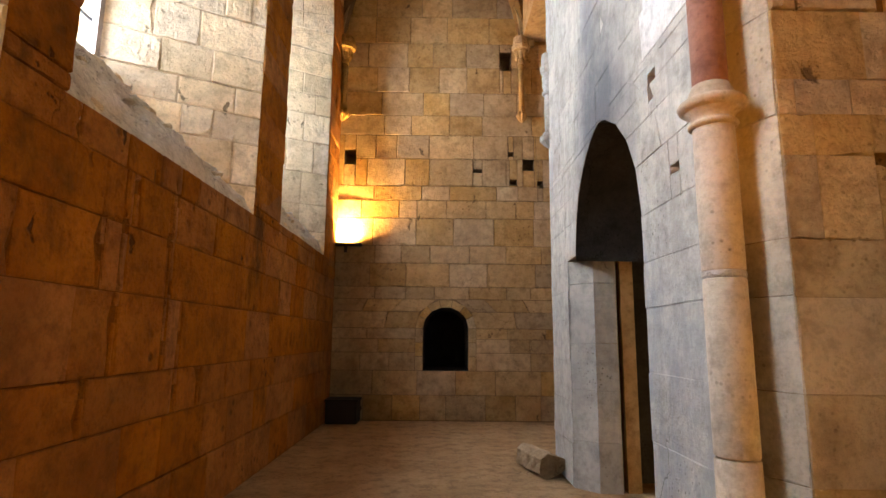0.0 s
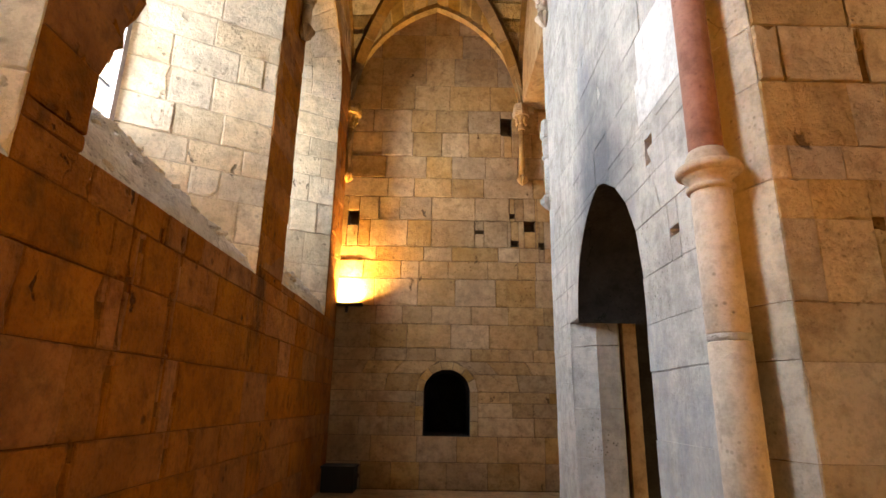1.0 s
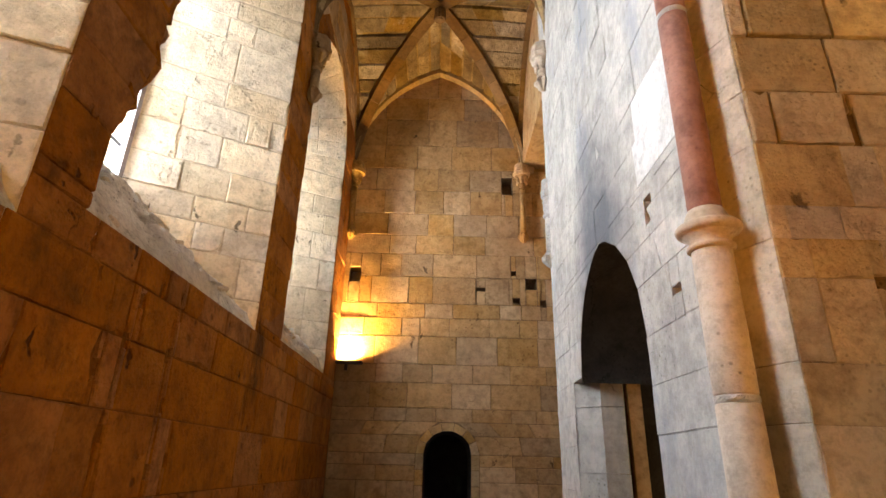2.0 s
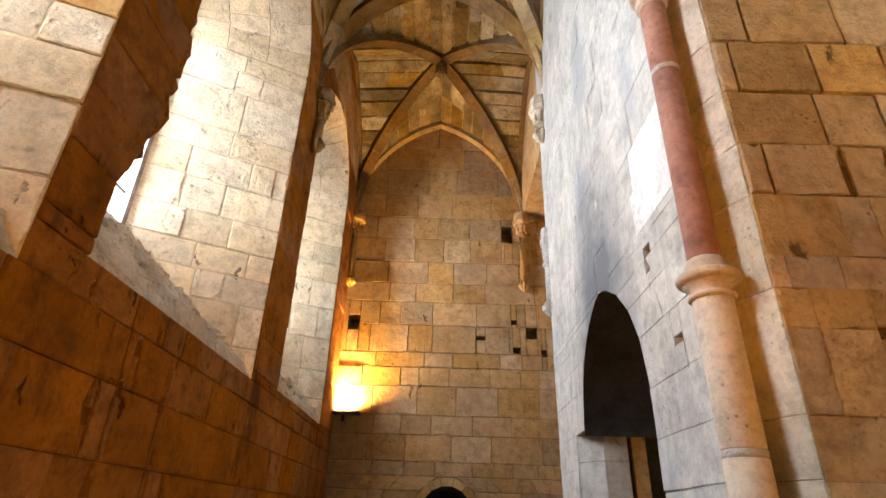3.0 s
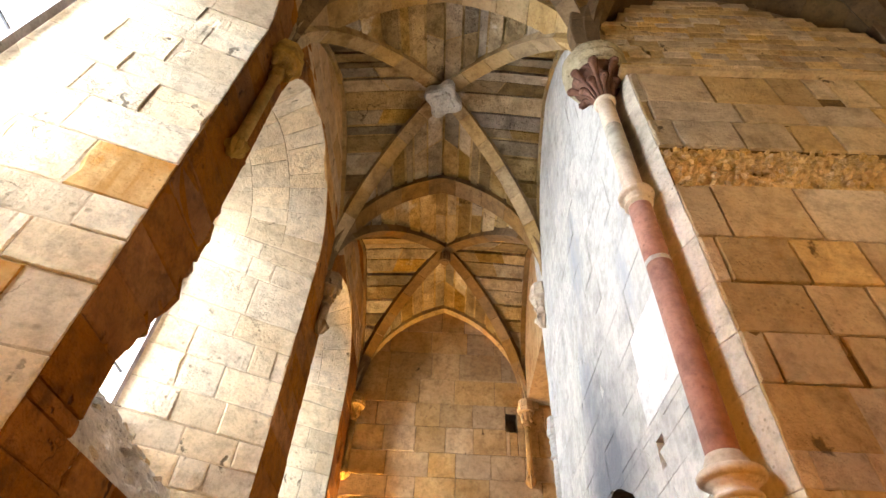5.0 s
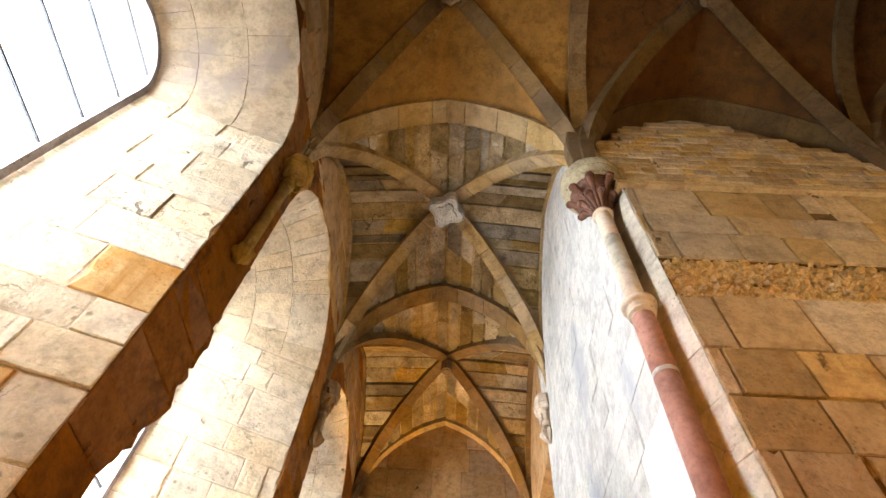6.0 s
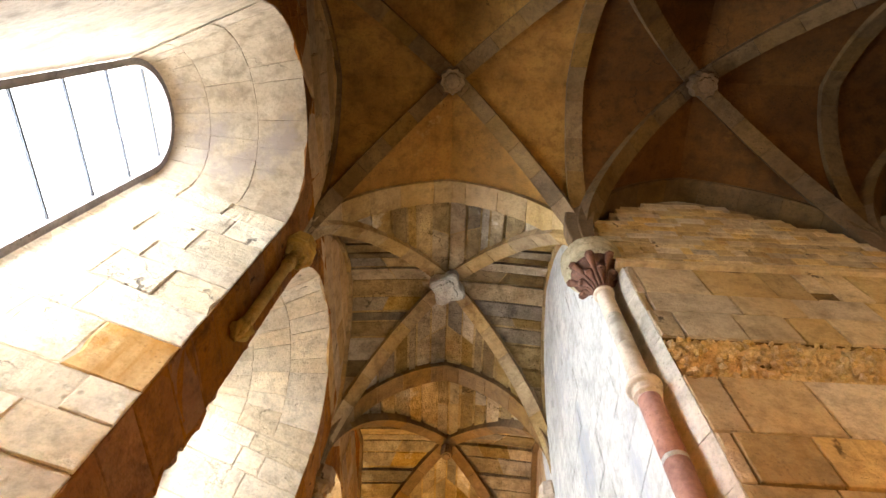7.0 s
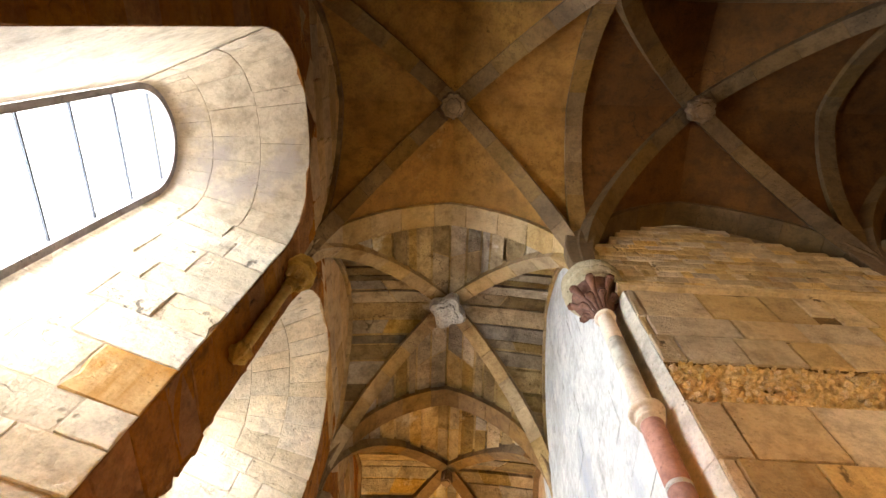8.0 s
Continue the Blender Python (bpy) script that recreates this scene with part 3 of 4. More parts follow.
END_HOLES = ((1.72, 1.96, 5.08, 5.32), (-2.03, -1.79, 5.18, 5.5), (1.42, 1.53, 5.38, 5.48), (0.68, 0.87, 5.02, 5.1), (1.44, 1.6, 4.75, 4.88), (2.02, 2.14, 4.7, 4.85), (1.25, 1.5, 7.32, 7.75))


def holed(place, u0, u1, v0, v1, holes, deep):
    """A flat core with square holes that go deep into it."""
    us = sorted({u0, u1, *[h[0] for h in holes], *[h[1] for h in holes]})
    ws = sorted({v0, v1, *[h[2] for h in holes], *[h[3] for h in holes]})
    for p, q in zip(us, us[1:]):
        for r, s in zip(ws, ws[1:]):
            m, w = (p + q) / 2, (r + s) / 2
            if not any(h[0] < m < h[1] and h[2] < w < h[3] for h in holes):
                quad(place(p, r, 0), place(q, r, 0), place(q, s, 0), place(p, s, 0))
    for p, q, r, s in holes:
        c4 = ((p, r), (q, r), (q, s), (p, s))
        for (a1, b1), (a2, b2) in zip(c4, c4[1:] + c4[:1]):
            quad(place(a1, b1, 0), place(a2, b2, 0), place(a2, b2, -deep), place(a1, b1, -deep))
        quad(*[place(a1, b1, -deep) for a1, b1 in c4])


def end_core(u, v, d):
    return (u, YE - d, v)


N0, N1 = NICHE[0] - NICHE[1], NICHE[0] + NICHE[1]
NT = NICHE[3] + NICHE[4]
holed(end_core, X0, N0, -0.2, 11.4, [h for h in END_HOLES if h[1] < N0], 0.3)
holed(end_core, N1, X1, -0.2, 11.4, [h for h in END_HOLES if h[0] > N1], 0.3)
quad((N0, YE, -0.2), (N1, YE, -0.2), (N1, YE, NICHE[2]), (N0, YE, NICHE[2]))
for (ya, za), (yb, zb) in zip(oo[1:-1], oo[2:-1]):
    quad((ya, YE, za), (yb, YE, zb), (yb, YE, 11.4), (ya, YE, 11.4))
link("wall_core", vs, fs, MORTAR, wall_end)
vs, fs = [], []
n = len(oo)
k = len(vs)
vs += [(y, YE, z) for y, z in oo] + [(y, YE + 1.6, z) for y, z in oo]
for j in range(n):
    q = (j + 1) % n
    fs.append((k + j, k + q, k + n + q, k + n + j))
fs.append(tuple(k + n + j for j in range(n)))
# the niche's shade is painted by this black lining
link("niche_lining", vs, fs, SOOT_SHADE, wall_end)
rng = random.Random(21)


def on_end(u, v, d):
    return (u, Y_END - d, v)


END_ROWS = (0.0, 0.48, 0.95, 1.3, 1.57, 1.78, 2.11, 2.36, 2.61, 3.09, 3.46, 4.03, 4.41, 4.72, 5.31, 5.83, 6.27, 6.79, 7.37, 7.93, 8.55, 9.28, 9.9, 10.6)
ashlar(wall_end, on_end, XL, 2.6, END_ROWS, (0.55, 0.85), STONE, rng, [arch_opening("round", NICHE[0], NICHE[1] + 0.16, NICHE[2], NICHE[3], NICHE[4] + 0.16)], depth=0.015, holes=END_HOLES, proud=0.012, gap=0.0035, chamfer=0.01)
# dressed surround of the niche
for k in range(13):
    if k < 3 or k > 9:
        zz = NICHE[2] + (k if k < 3 else 12 - k) * (NICHE[3] - NICHE[2]) / 3
        sx = -1 if k < 3 else 1
        e = sorted((NICHE[0] + sx * NICHE[1], NICHE[0] + sx * (NICHE[1] + 0.16)))
        q = [(e[0], zz), (e[1], zz), (e[1], zz + 0.275), (e[0], zz + 0.275)]
    else:
        a0, a1 = math.pi * (1 - (k - 3) / 7), math.pi * (1 - (k - 2) / 7)
        q = [(NICHE[0] + (NICHE[1] + w) * math.cos(t), NICHE[3] + (NICHE[4] + w) * math.sin(t)) for t, w in ((a0, 0), (a1, 0), (a1, 0.16), (a0, 0.16))]
    link("surround_stone", *block(q, on_end, 0.015, rng, 0.006, 0.004), STONE_SOUTH, wall_end)

# ---- door wall and the pier by the column ----
DOOR = (4.95, 1.0, 0.0, 2.45, 1.2)          # middle, half width, foot, springing, rise
wall_east = new("wall_east")
structure(wall_east, "pale grey limestone wall with a sooty pointed doorway", "wall")
vs, fs = [], []
XE = XR + 0.005
Y_N0, Y_N1 = 2.9, 7.25
oo = outline(*DOOR, "pointed")
c, half = DOOR[0], DOOR[1]
EAST_HOLES = ((3.57, 3.71, 3.3, 3.5), (3.28, 3.42, 2.66, 2.72))
holed(lambda u, v, d: (XE - d, u, v), Y_N0, c - half, -0.2, 11.2, EAST_HOLES, 0.22)
quad((XE, 6.3, -0.2), (XE, Y_N1, -0.2), (XE, Y_N1, 11.2), (XE, 6.3, 11.2))
quad((XE, c + half, 2.5), (XE, 6.3, 2.5), (XE, 6.3, 11.2), (XE, c + half, 11.2))
quad((XE, c + half, 2.5), (XE, 6.3, 2.5), (2.7, 6.3, 2.5), (2.7, c + half, 2.5))
for (ya, za), (yb, zb) in zip(oo[1:-1], oo[2:-1]):
    quad((XE, ya, za), (XE, yb, zb), (XE, yb, 11.2), (XE, ya, 11.2))
# the corner behind the column
quad((XE, Y_N0, -0.2), (XE + 0.1, Y_N0, -0.2), (XE + 0.1, Y_N0, 11.2), (XE, Y_N0, 11.2))
quad((XE + 0.1, Y_N0, -0.2), (XE + 0.1, 3.12, -0.2), (XE + 0.1, 3.12, 11.2), (XE + 0.1, Y_N0, 11.2))
link("wall_core", vs, fs, MORTAR_PALE, wall_east)
vs, fs = [], []
# end of the wall towards the last bay, and the back of the pier
quad((XE, Y_N1, -0.2), (2.6, Y_N1, -0.2), (2.6, Y_N1, 11.2), (XE, Y_N1, 11.2))
quad((2.6, Y_N1, -0.2), (2.6, Y_END + 0.4, -0.2), (2.6, Y_END + 0.4, 11.2), (2.6, Y_N1, 11.2))
box(vs, fs, 1.74, 2.75, Y_N1, Y_END + 0.1, 8.0, 11.2)
link("wall_end_core", vs, fs, STONE, wall_east)
# lining of the doorway
vs = [(x, y, z) for x in (XE, 2.7) for y, z in oo[1:-1]]
n = len(oo) - 2
fs = [(j, j + 1, n + j + 1, n + j) for j in range(n - 1)]
link("door_soffit", vs, fs, SOOT_SHADE, wall_east)
rng = random.Random(31)


def on_east(u, v, d):
    return (XR - d, u, v)


arch_door = arch_opening("pointed", *DOOR)


def east_opening(v):
    q = arch_door(v)
    return (q[0], 6.3) if q and v < 2.5 else q


# the whiter stones by the column imitate daylight on the wall
ashlar(wall_east, on_east, Y_N0, Y_N1, [0.0, 0.45, 0.9, 1.37, 1.82, 2.15, 2.5, 2.9, 3.2, 3.42, 3.58, 3.66, 4.03, 4.4] + rows_of(4.85, 10.6, 0.46, rng), (0.6, 1.0), STONE_PALE, rng,
       [east_opening], depth=0.004, chamfer=0.0025, proud=0.003, gap=0.001, holes=EAST_HOLES, joints={11: (3.79,), 12: (3.72,)},
       special=lambda u, v: STONE_LIT_PATCH if u < 3.79 and 3.66 < v < 4.4 else None)
# jambs
vs, fs = [], []
box(vs, fs, XR + 0.02, XR + 0.5, c - half - 0.4, c - half, -0.1, 2.46)
link("jamb_stone", vs, fs, STONE_PALE, wall_east)
vs, fs = [], []
box(vs, fs, XR + 0.5, 2.75, c - half - 0.4, c - half - 0.05, -0.1, 2.46)
# near jamb blackened to stand for shade inside the doorway
link("inner_jamb", vs, fs, SOOT_SHADE, wall_east)
for k, (z0, z1) in enumerate(zip((-0.1, 0.5, 1.04, 1.55, 2.22), (0.5, 1.04, 1.55, 2.22, 2.49))):
    e = 0.004 * (k % 2)
    prof = [(XR + 0.006 + e, 7.2), (XR + 0.006 + e, 6.3), (XR + 0.22, 6.06 + e), (XR + 0.46, 6.04 + e), (XR + 0.52, 6.2), (XR + 0.52, 7.2)]
    n = len(prof)
    v2 = [(x, y, z) for z in (z0 + 0.003, z1 - 0.003) for x, y in prof]
    f2 = [(q, (q + 1) % n, n + (q + 1) % n, n + q) for q in range(n)] + [tuple(range(n, 2 * n)), tuple(reversed(range(n)))]
    link("jamb_stone", v2, f2, STONE_PALE, wall_east)
vs, fs = [], []
box(vs, fs, XR + 0.525, XR + 0.67, 6.08, 7.2, -0.1, 2.56)
link("inner_jamb", vs, fs, STONE, wall_east)
vs, fs = [], []
box(vs, fs, XR + 0.67, 2.75, 6.5, 7.2, -0.1, 2.62)
# far jamb past the lit strip, shade put in as black
link("inner_jamb", vs, fs, SOOT_SHADE, wall_east)
# room behind the door, its darkness put in the surface colour
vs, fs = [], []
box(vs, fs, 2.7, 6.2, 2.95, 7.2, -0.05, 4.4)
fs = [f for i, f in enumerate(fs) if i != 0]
room = link("room_behind_door", vs, fs, SOOT_SHADE, wall_east)

# ---- wall facing the camera, right of the column ----
YS = 2.74
wall_south = new("wall_south")
structure(wall_south, "yellow limestone ashlar wall with a broken rubble course", "wall")
vs, fs = [], []
box(vs, fs, 1.82, 9.6, YS + 0.02, 3.1, -0.1, 5.3)
box(vs, fs, 1.82, 9.6, YS + 0.07, 3.1, 5.3, 5.86)
box(vs, fs, 1.82, 9.6, YS + 0.02, 3.1, 5.86, 7.3)
box(vs, fs, XR + 0.02, 9.6, 3.1, 3.3, -0.1, 11.2)
link("wall_core", vs, fs, MORTAR, wall_south)
rng = random.Random(41)


def on_south(u, v, d):
    return (u, YS - d, v)


SOUTH_ROWS = (0.0, 0.45, 0.9, 1.34, 1.82, 2.12, 2.57, 2.8, 3.0, 3.4)
# the lower courses are nearly flush, their joints filled
ashlar(wall_south, on_south, 1.8, 6.0, SOUTH_ROWS, (0.7, 1.2), STONE_SOUTH, rng, depth=0.03, proud=0.006, gap=0.001, chamfer=0.004,
       joints={4: (2.5,), 5: (1.98, 2.9), 6: (1.98,), 7: (1.9, 2.2), 8: (2.3, 2.5)}, holes=((2.29, 2.37, 2.52, 2.59),),
       special=lambda u, v: STONE_PITTED if 2.3 < u < 2.5 and v > 3.0 else None)
ashlar(wall_south, on_south, 1.8, 6.0, (3.4, 3.78, 4.21, 4.66, 5.3), (0.5, 0.75), STONE_SOUTH, rng, depth=0.03, proud=0.02, gap=0.006, chamfer=0.009,
       holes=((2.405, 2.445, 3.4, 3.62),), joints={0: (1.95, 2.42, 2.72), 1: (1.84, 2.39, 2.8), 2: (1.92, 2.46, 2.95), 3: (2.08, 2.75)},
       special=lambda u, v: STONE_PITTED if 1.95 < u < 2.42 and v < 3.78 else None)
ashlar(wall_south, on_south, 1.8, 6.0, (5.86, 6.31, 6.68, 7.28), (0.55, 0.75), STONE_SOUTH, rng, depth=0.03, proud=0.014, gap=0.0055, chamfer=0.008, joints={0: (2.03, 2.6, 3.1, 3.5), 1: (1.88, 2.73, 3.36, 4.1), 2: (1.9, 2.58, 3.27, 4.24)},
       holes=((3.66, 3.9, 6.7, 6.86),))
# string course
v2, f2 = [], []
box(v2, f2, 1.74, 6.0, YS - 0.05, 3.0, 7.3, 7.39)
link("string_course", v2, f2, STONE_SOUTH, wall_south)


def ragged(u):
    return 9.62 - 0.55 * abs(u - 3.1) ** 1.25 + 0.18 * noise.noise((u * 3.1, 0.3, 0)) - max(0, 2.2 - u) * 1.2


ashlar(wall_south, on_south, 1.72, 6.0, rows_of(7.4, 9.6, 0.15, rng), (0.2, 0.5), STONE_SOUTH, rng, depth=0.25, chamfer=0.01, proud=0.02, gap=0.002, skip=lambda u, v: v > ragged(u))


def on_return(u, v, d):
    # a splayed face that runs back behind the column
    return (1.8 - 0.363 * u - 0.932 * d, YS + 0.01 + 0.932 * u - 0.363 * d, v)


# stones paler than the wall's, with the window's light in their colour
ashlar(wall_south, on_return, 0.0, 0.38, (0.0, 0.45, 0.9, 1.34, 1.83, 2.13, 2.8, 3.4, 3.78, 4.23, 4.68, 5.36), (0.5, 0.6), STONE_SPLAY_LIT, rng, depth=0.01, proud=0.004, gap=0.001, chamfer=0.004)
ashlar(wall_south, on_return, 0.0, 0.38, (5.36, 5.86, 6.31, 6.68, 7.28), (0.5, 0.6), STONE_SPLAY_LIT, rng, depth=0.01, proud=0.004, gap=0.001, chamfer=0.004)
v2 = [(x, y, z) for z in (-0.1, 7.3) for x, y in ((1.83, YS + 0.03), (1.815, YS + 0.03), (1.675, 3.12), (1.83, 3.12))]
link("splay_core", v2, [(0, 1, 5, 4), (1, 2, 6, 5), (2, 3, 7, 6), (3, 0, 4, 7), (4, 5, 6, 7)], MORTAR, wall_south)


def on_nook(u, v, d):
    return (u, 3.1 - d, v)


ashlar(wall_south, on_nook, XR + 0.12, 1.68, rows_of(0.0, 8.0, 0.46, rng), (0.5, 0.6), STONE, rng, depth=0.01, proud=0.003)
# course of broken rubble
rr = random.Random(8)
CHIPS2 = [rock_mesh(RUBBLE, 20 + k, 0.5) for k in range(8)]
for k in range(295):
    u = 1.84 + 3.6 * (k / 295) ** 1.15
    s = rr.uniform(0.022, 0.06)
    rock(rr.choice(CHIPS2), wall_south, (u, YS + rr.uniform(0.0, 0.03), rr.uniform(5.32, 5.85)), (s * 1.2, s, s * 0.9), rr, turn=1.5)
v2, f2 = [], []
NU, NW = 210, 26
for i in range(NU + 1):
    for k in range(NW + 1):
        u, w = 1.81 + 4.2 * i / NU, 5.29 + 0.59 * k / NW
        lump = noise.noise((u * 9, w * 11, 0.4)) + 0.7 * noise.noise((u * 21, w * 24, 2.0)) + 0.5 * noise.noise((u * 48, w * 50, 5.0))
        v2.append((u, YS + 0.035 - 0.048 * lump, w))
for i in range(NU):
    for k in range(NW):
        p = i * (NW + 1) + k
        f2.append((p, p + NW + 1, p + NW + 2, p + 1))
tagged(link("crumbled_core", v2, f2, RUBBLE_FACE, wall_south), kind="stuff")

# ---- plain unseen walls that close the place, darkened against bounce ----
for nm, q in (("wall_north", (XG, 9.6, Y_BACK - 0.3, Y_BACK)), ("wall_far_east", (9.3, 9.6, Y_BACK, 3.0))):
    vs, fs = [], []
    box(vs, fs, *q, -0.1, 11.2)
    structure(link(nm, vs, fs, CLOSING), "unseen plain limestone wall, darkened to cut bounced light", "wall")

# ---- vaults ----


def vault(name, x0, x1, y0, y1, spring, top, web, label, joints=0.3, rib_sides="nsew", bulge=0.0, seed=0, thick=0.25, boss_r=0.2, smooth=False, boss=None, wide_sides="ns", shift=0.0):
    """One rib-vaulted bay: webs of coursed stones, diagonal ribs, arches along the named sides and a boss."""
    rr = random.Random(seed)
    cx, cy, hx, hy = (x0 + x1) / 2, (y0 + y1) / 2, (x1 - x0) / 2, (y1 - y0) / 2
    rise = top - spring

    def prof(u):
        return spring + pointed(u * hx, hx, rise)

    def height(u, v):
        return max(prof(u), prof(v)) + bulge * (1 - u * u) * (1 - v * v)
    vs, fs = [], []
    # webs: courses parallel to the ridge of each cell, u across towards the wall
    n = max(4, round(hx * 1.35 / joints))
    levels = [0.0]
    for i in range(1, n):
        levels.append((i + rr.uniform(-0.2, 0.2)) / n)
    levels.append(1.0)
    levels = [1 - (1 - t) ** 1.25 for t in levels]
    for axis in () if smooth else (0, 1):
        for sgn in (-1, 1):
            for half in (-1, 1):
                for a, b in zip(levels, levels[1:]):
                    # a strip between the heights at a and b, from the groin out to the edge
                    parts = max(1, round((hy if axis == 0 else hx) * (1 - (a + b) / 2) / rr.uniform(0.7, 1.3)))
                    a2, b2 = a + rr.uniform(0.005, 0.015), b - rr.uniform(0.005, 0.015)
                    off = rr.uniform(-0.02, 0.05)
                    for p in range(parts):
                        k = len(vs)
                        steps = max(1, 5 // parts)
                        for lay in (0, 1):
                            for i in range(steps + 1):
                                f = (p + i / steps) / parts
                                f = min(max(f, (p + 0.012) / parts), (p + 0.988) / parts)
                                for w in (a2, b2):
                                    along = w + (1 - w) * f
                                    u, v = (half * w, sgn * along) if axis == 1 else (sgn * along, half * w)
                                    z = spring + pointed(w * hx, hx, rise) + bulge * (1 - u * u) * (1 - v * v)
                                    vs.append((cx + u * hx, cy + v * hy, z + off + lay * 0.1))
                        m = 2 * (steps + 1)
                        for i in range(steps):
                            fs.append((k + 2 * i, k + 2 * i + 1, k + 2 * i + 3, k + 2 * i + 2))
                            fs.append((k + m + 2 * i, k + m + 2 * i + 2, k + m + 2 * i + 3, k + m + 2 * i + 1))
                            fs.append((k + 2 * i, k + 2 * i + 2, k + m + 2 * i + 2, k + m + 2 * i))
                            fs.append((k + 2 * i + 1, k + m + 2 * i + 1, k + m + 2 * i + 3, k + 2 * i + 3))
    # the shell above, which closes the joints
    k, g = len(vs), 64 if smooth else 28
    for i in range(g + 1):
        for j in range(g + 1):
            u, v = 2 * i / g - 1, 2 * j / g - 1
            vs.append((cx + u * hx * 1.02, cy + v * hy * 1.02, height(u, v) + (0.0 if smooth else 0.06)))
    for i in range(g):
        for j in range(g):
            fs.append((k + i * (g + 1) + j, k + i * (g + 1) + j + 1, k + (i + 1) * (g + 1) + j + 1, k + (i + 1) * (g + 1) + j))
    ceiling = structure(link(name, vs, fs, web), label, "vault")
    w, d = thick / 2, thick * 1.3
    # chamfered ribs; the arches between the bays are broader and flat below
    half = [(w, 0.06), (w, -d * 0.42), (w * 0.86, -d * 0.5), (w * 0.46, -d * 0.93), (w * 0.36, -d)]
    rib = [(-a, b) for a, b in half] + half[::-1]
    half = [(0.19, 0.06), (0.19, -0.17), (0.17, -0.2), (0.135, -0.36), (0.115, -0.39)]
    broad = [(shift - a, b) for a, b in half] + [(shift + a, b) for a, b in half[::-1]]

    def curve(ax, ay, bx, by):
        pts = []
        for i in range(41):
            t = -math.cos(math.pi * i / 40)
            z = prof(t)
            x, y = (ax + bx) / 2 + t * (bx - ax) / 2, (ay + by) / 2 + t * (by - ay) / 2
            u, v = (x - cx) / hx, (y - cy) / hy
            pts.append((x, y, z + bulge * max(0, 1 - u * u) * max(0, 1 - v * v)))
        side = Vector((-(by - ay), bx - ax, 0)).normalized()
        return pts, side
    corners = {"n": (x0, y1, x1, y1), "s": (x0, y0, x1, y0), "w": (x0, y0, x0, y1), "e": (x1, y0, x1, y1)}
    for q in [(x0, y0, x1, y1), (x0, y1, x1, y0)] + [corners[s] for s in rib_sides]:
        pts, side = curve(*q)
        v2, f2 = sweep(pts, broad if q in [corners[s] for s in wide_sides] else rib, side, 0.6, taper=0.62)
        # ribs that lie in shade get a darker copy of the stone
        stone = RIB if web is not VAULT_SHADED else RIB_SHADED_SIDE if x1 < 6 and y1 > 0 else RIB_SHADED_FAR
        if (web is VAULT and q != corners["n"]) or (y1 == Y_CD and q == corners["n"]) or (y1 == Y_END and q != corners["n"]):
            stone = RIB_SHADED
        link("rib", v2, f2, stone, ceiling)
    v2, f2 = lathe([(0.02, -0.17), (boss_r * 0.55, -0.17), (boss_r * 0.62, -0.14), (boss_r * 0.9, -0.15), (boss_r, -0.1), (boss_r * 0.95, 0.1)], 28, (cx, cy, top + bulge - 0.25), 0.2 if boss is BOSS_PALE else 0.1, 4 if boss is BOSS_PALE else 9)
    link("boss", v2, f2, boss or (RIB_SHADED_FAR if web is VAULT_SHADED else RIB_SHADED), ceiling)
    return ceiling


vault("ceiling_1", XV0, XV1, -0.6, Y_AC, Z_SPR, 10.45, VAULT, "smooth brown plastered rib vault with a carved round boss", rib_sides="nsew", seed=1, bulge=0.2, smooth=True, wide_sides="ns", shift=0.07)
vault("ceiling_2", XV0, XV1, Y_AC, Y_CD, Z_SPR, 10.45, VAULT_STONE, "rib vault of pale narrow stone courses with a whitish boss", rib_sides="new", seed=2, bulge=0.2, boss=BOSS_PALE, boss_r=0.3)
vault("ceiling_3", XV0, 1.75, Y_CD, Y_END, Z_SPR - 0.1, 10.6, VAULT_STONE, "dim rib vault over the end bay, warm lit", rib_sides="new", seed=3, bulge=0.1, boss=RIB_SHADED, boss_r=0.12)
vault("ceiling_4", XV1, 5.4, -0.6, Y_AC - 0.1, Z_SPR, 10.45, VAULT_SHADED, "reddish rib vault over the side bay, its shade in the colour", rib_sides="nse", seed=4, bulge=0.2, smooth=True)
vault("ceiling_5", 5.4, 9.3, -0.6, Y_AC - 0.1, Z_SPR, 10.45, VAULT_SHADED, "unlit rib vault over the far side bay", rib_sides="nse", seed=5, smooth=True)
vault("ceiling_6", XV0, XV1, Y_BACK, -0.6, Z_SPR, 10.45, VAULT, "unlit rib vault behind", rib_sides="sew", seed=6, smooth=True)
vault("ceiling_7", XV1, 5.4, Y_BACK, -0.6, Z_SPR, 10.45, VAULT_SHADED, "unlit rib vault behind, at the side", rib_sides="se", seed=7, smooth=True)

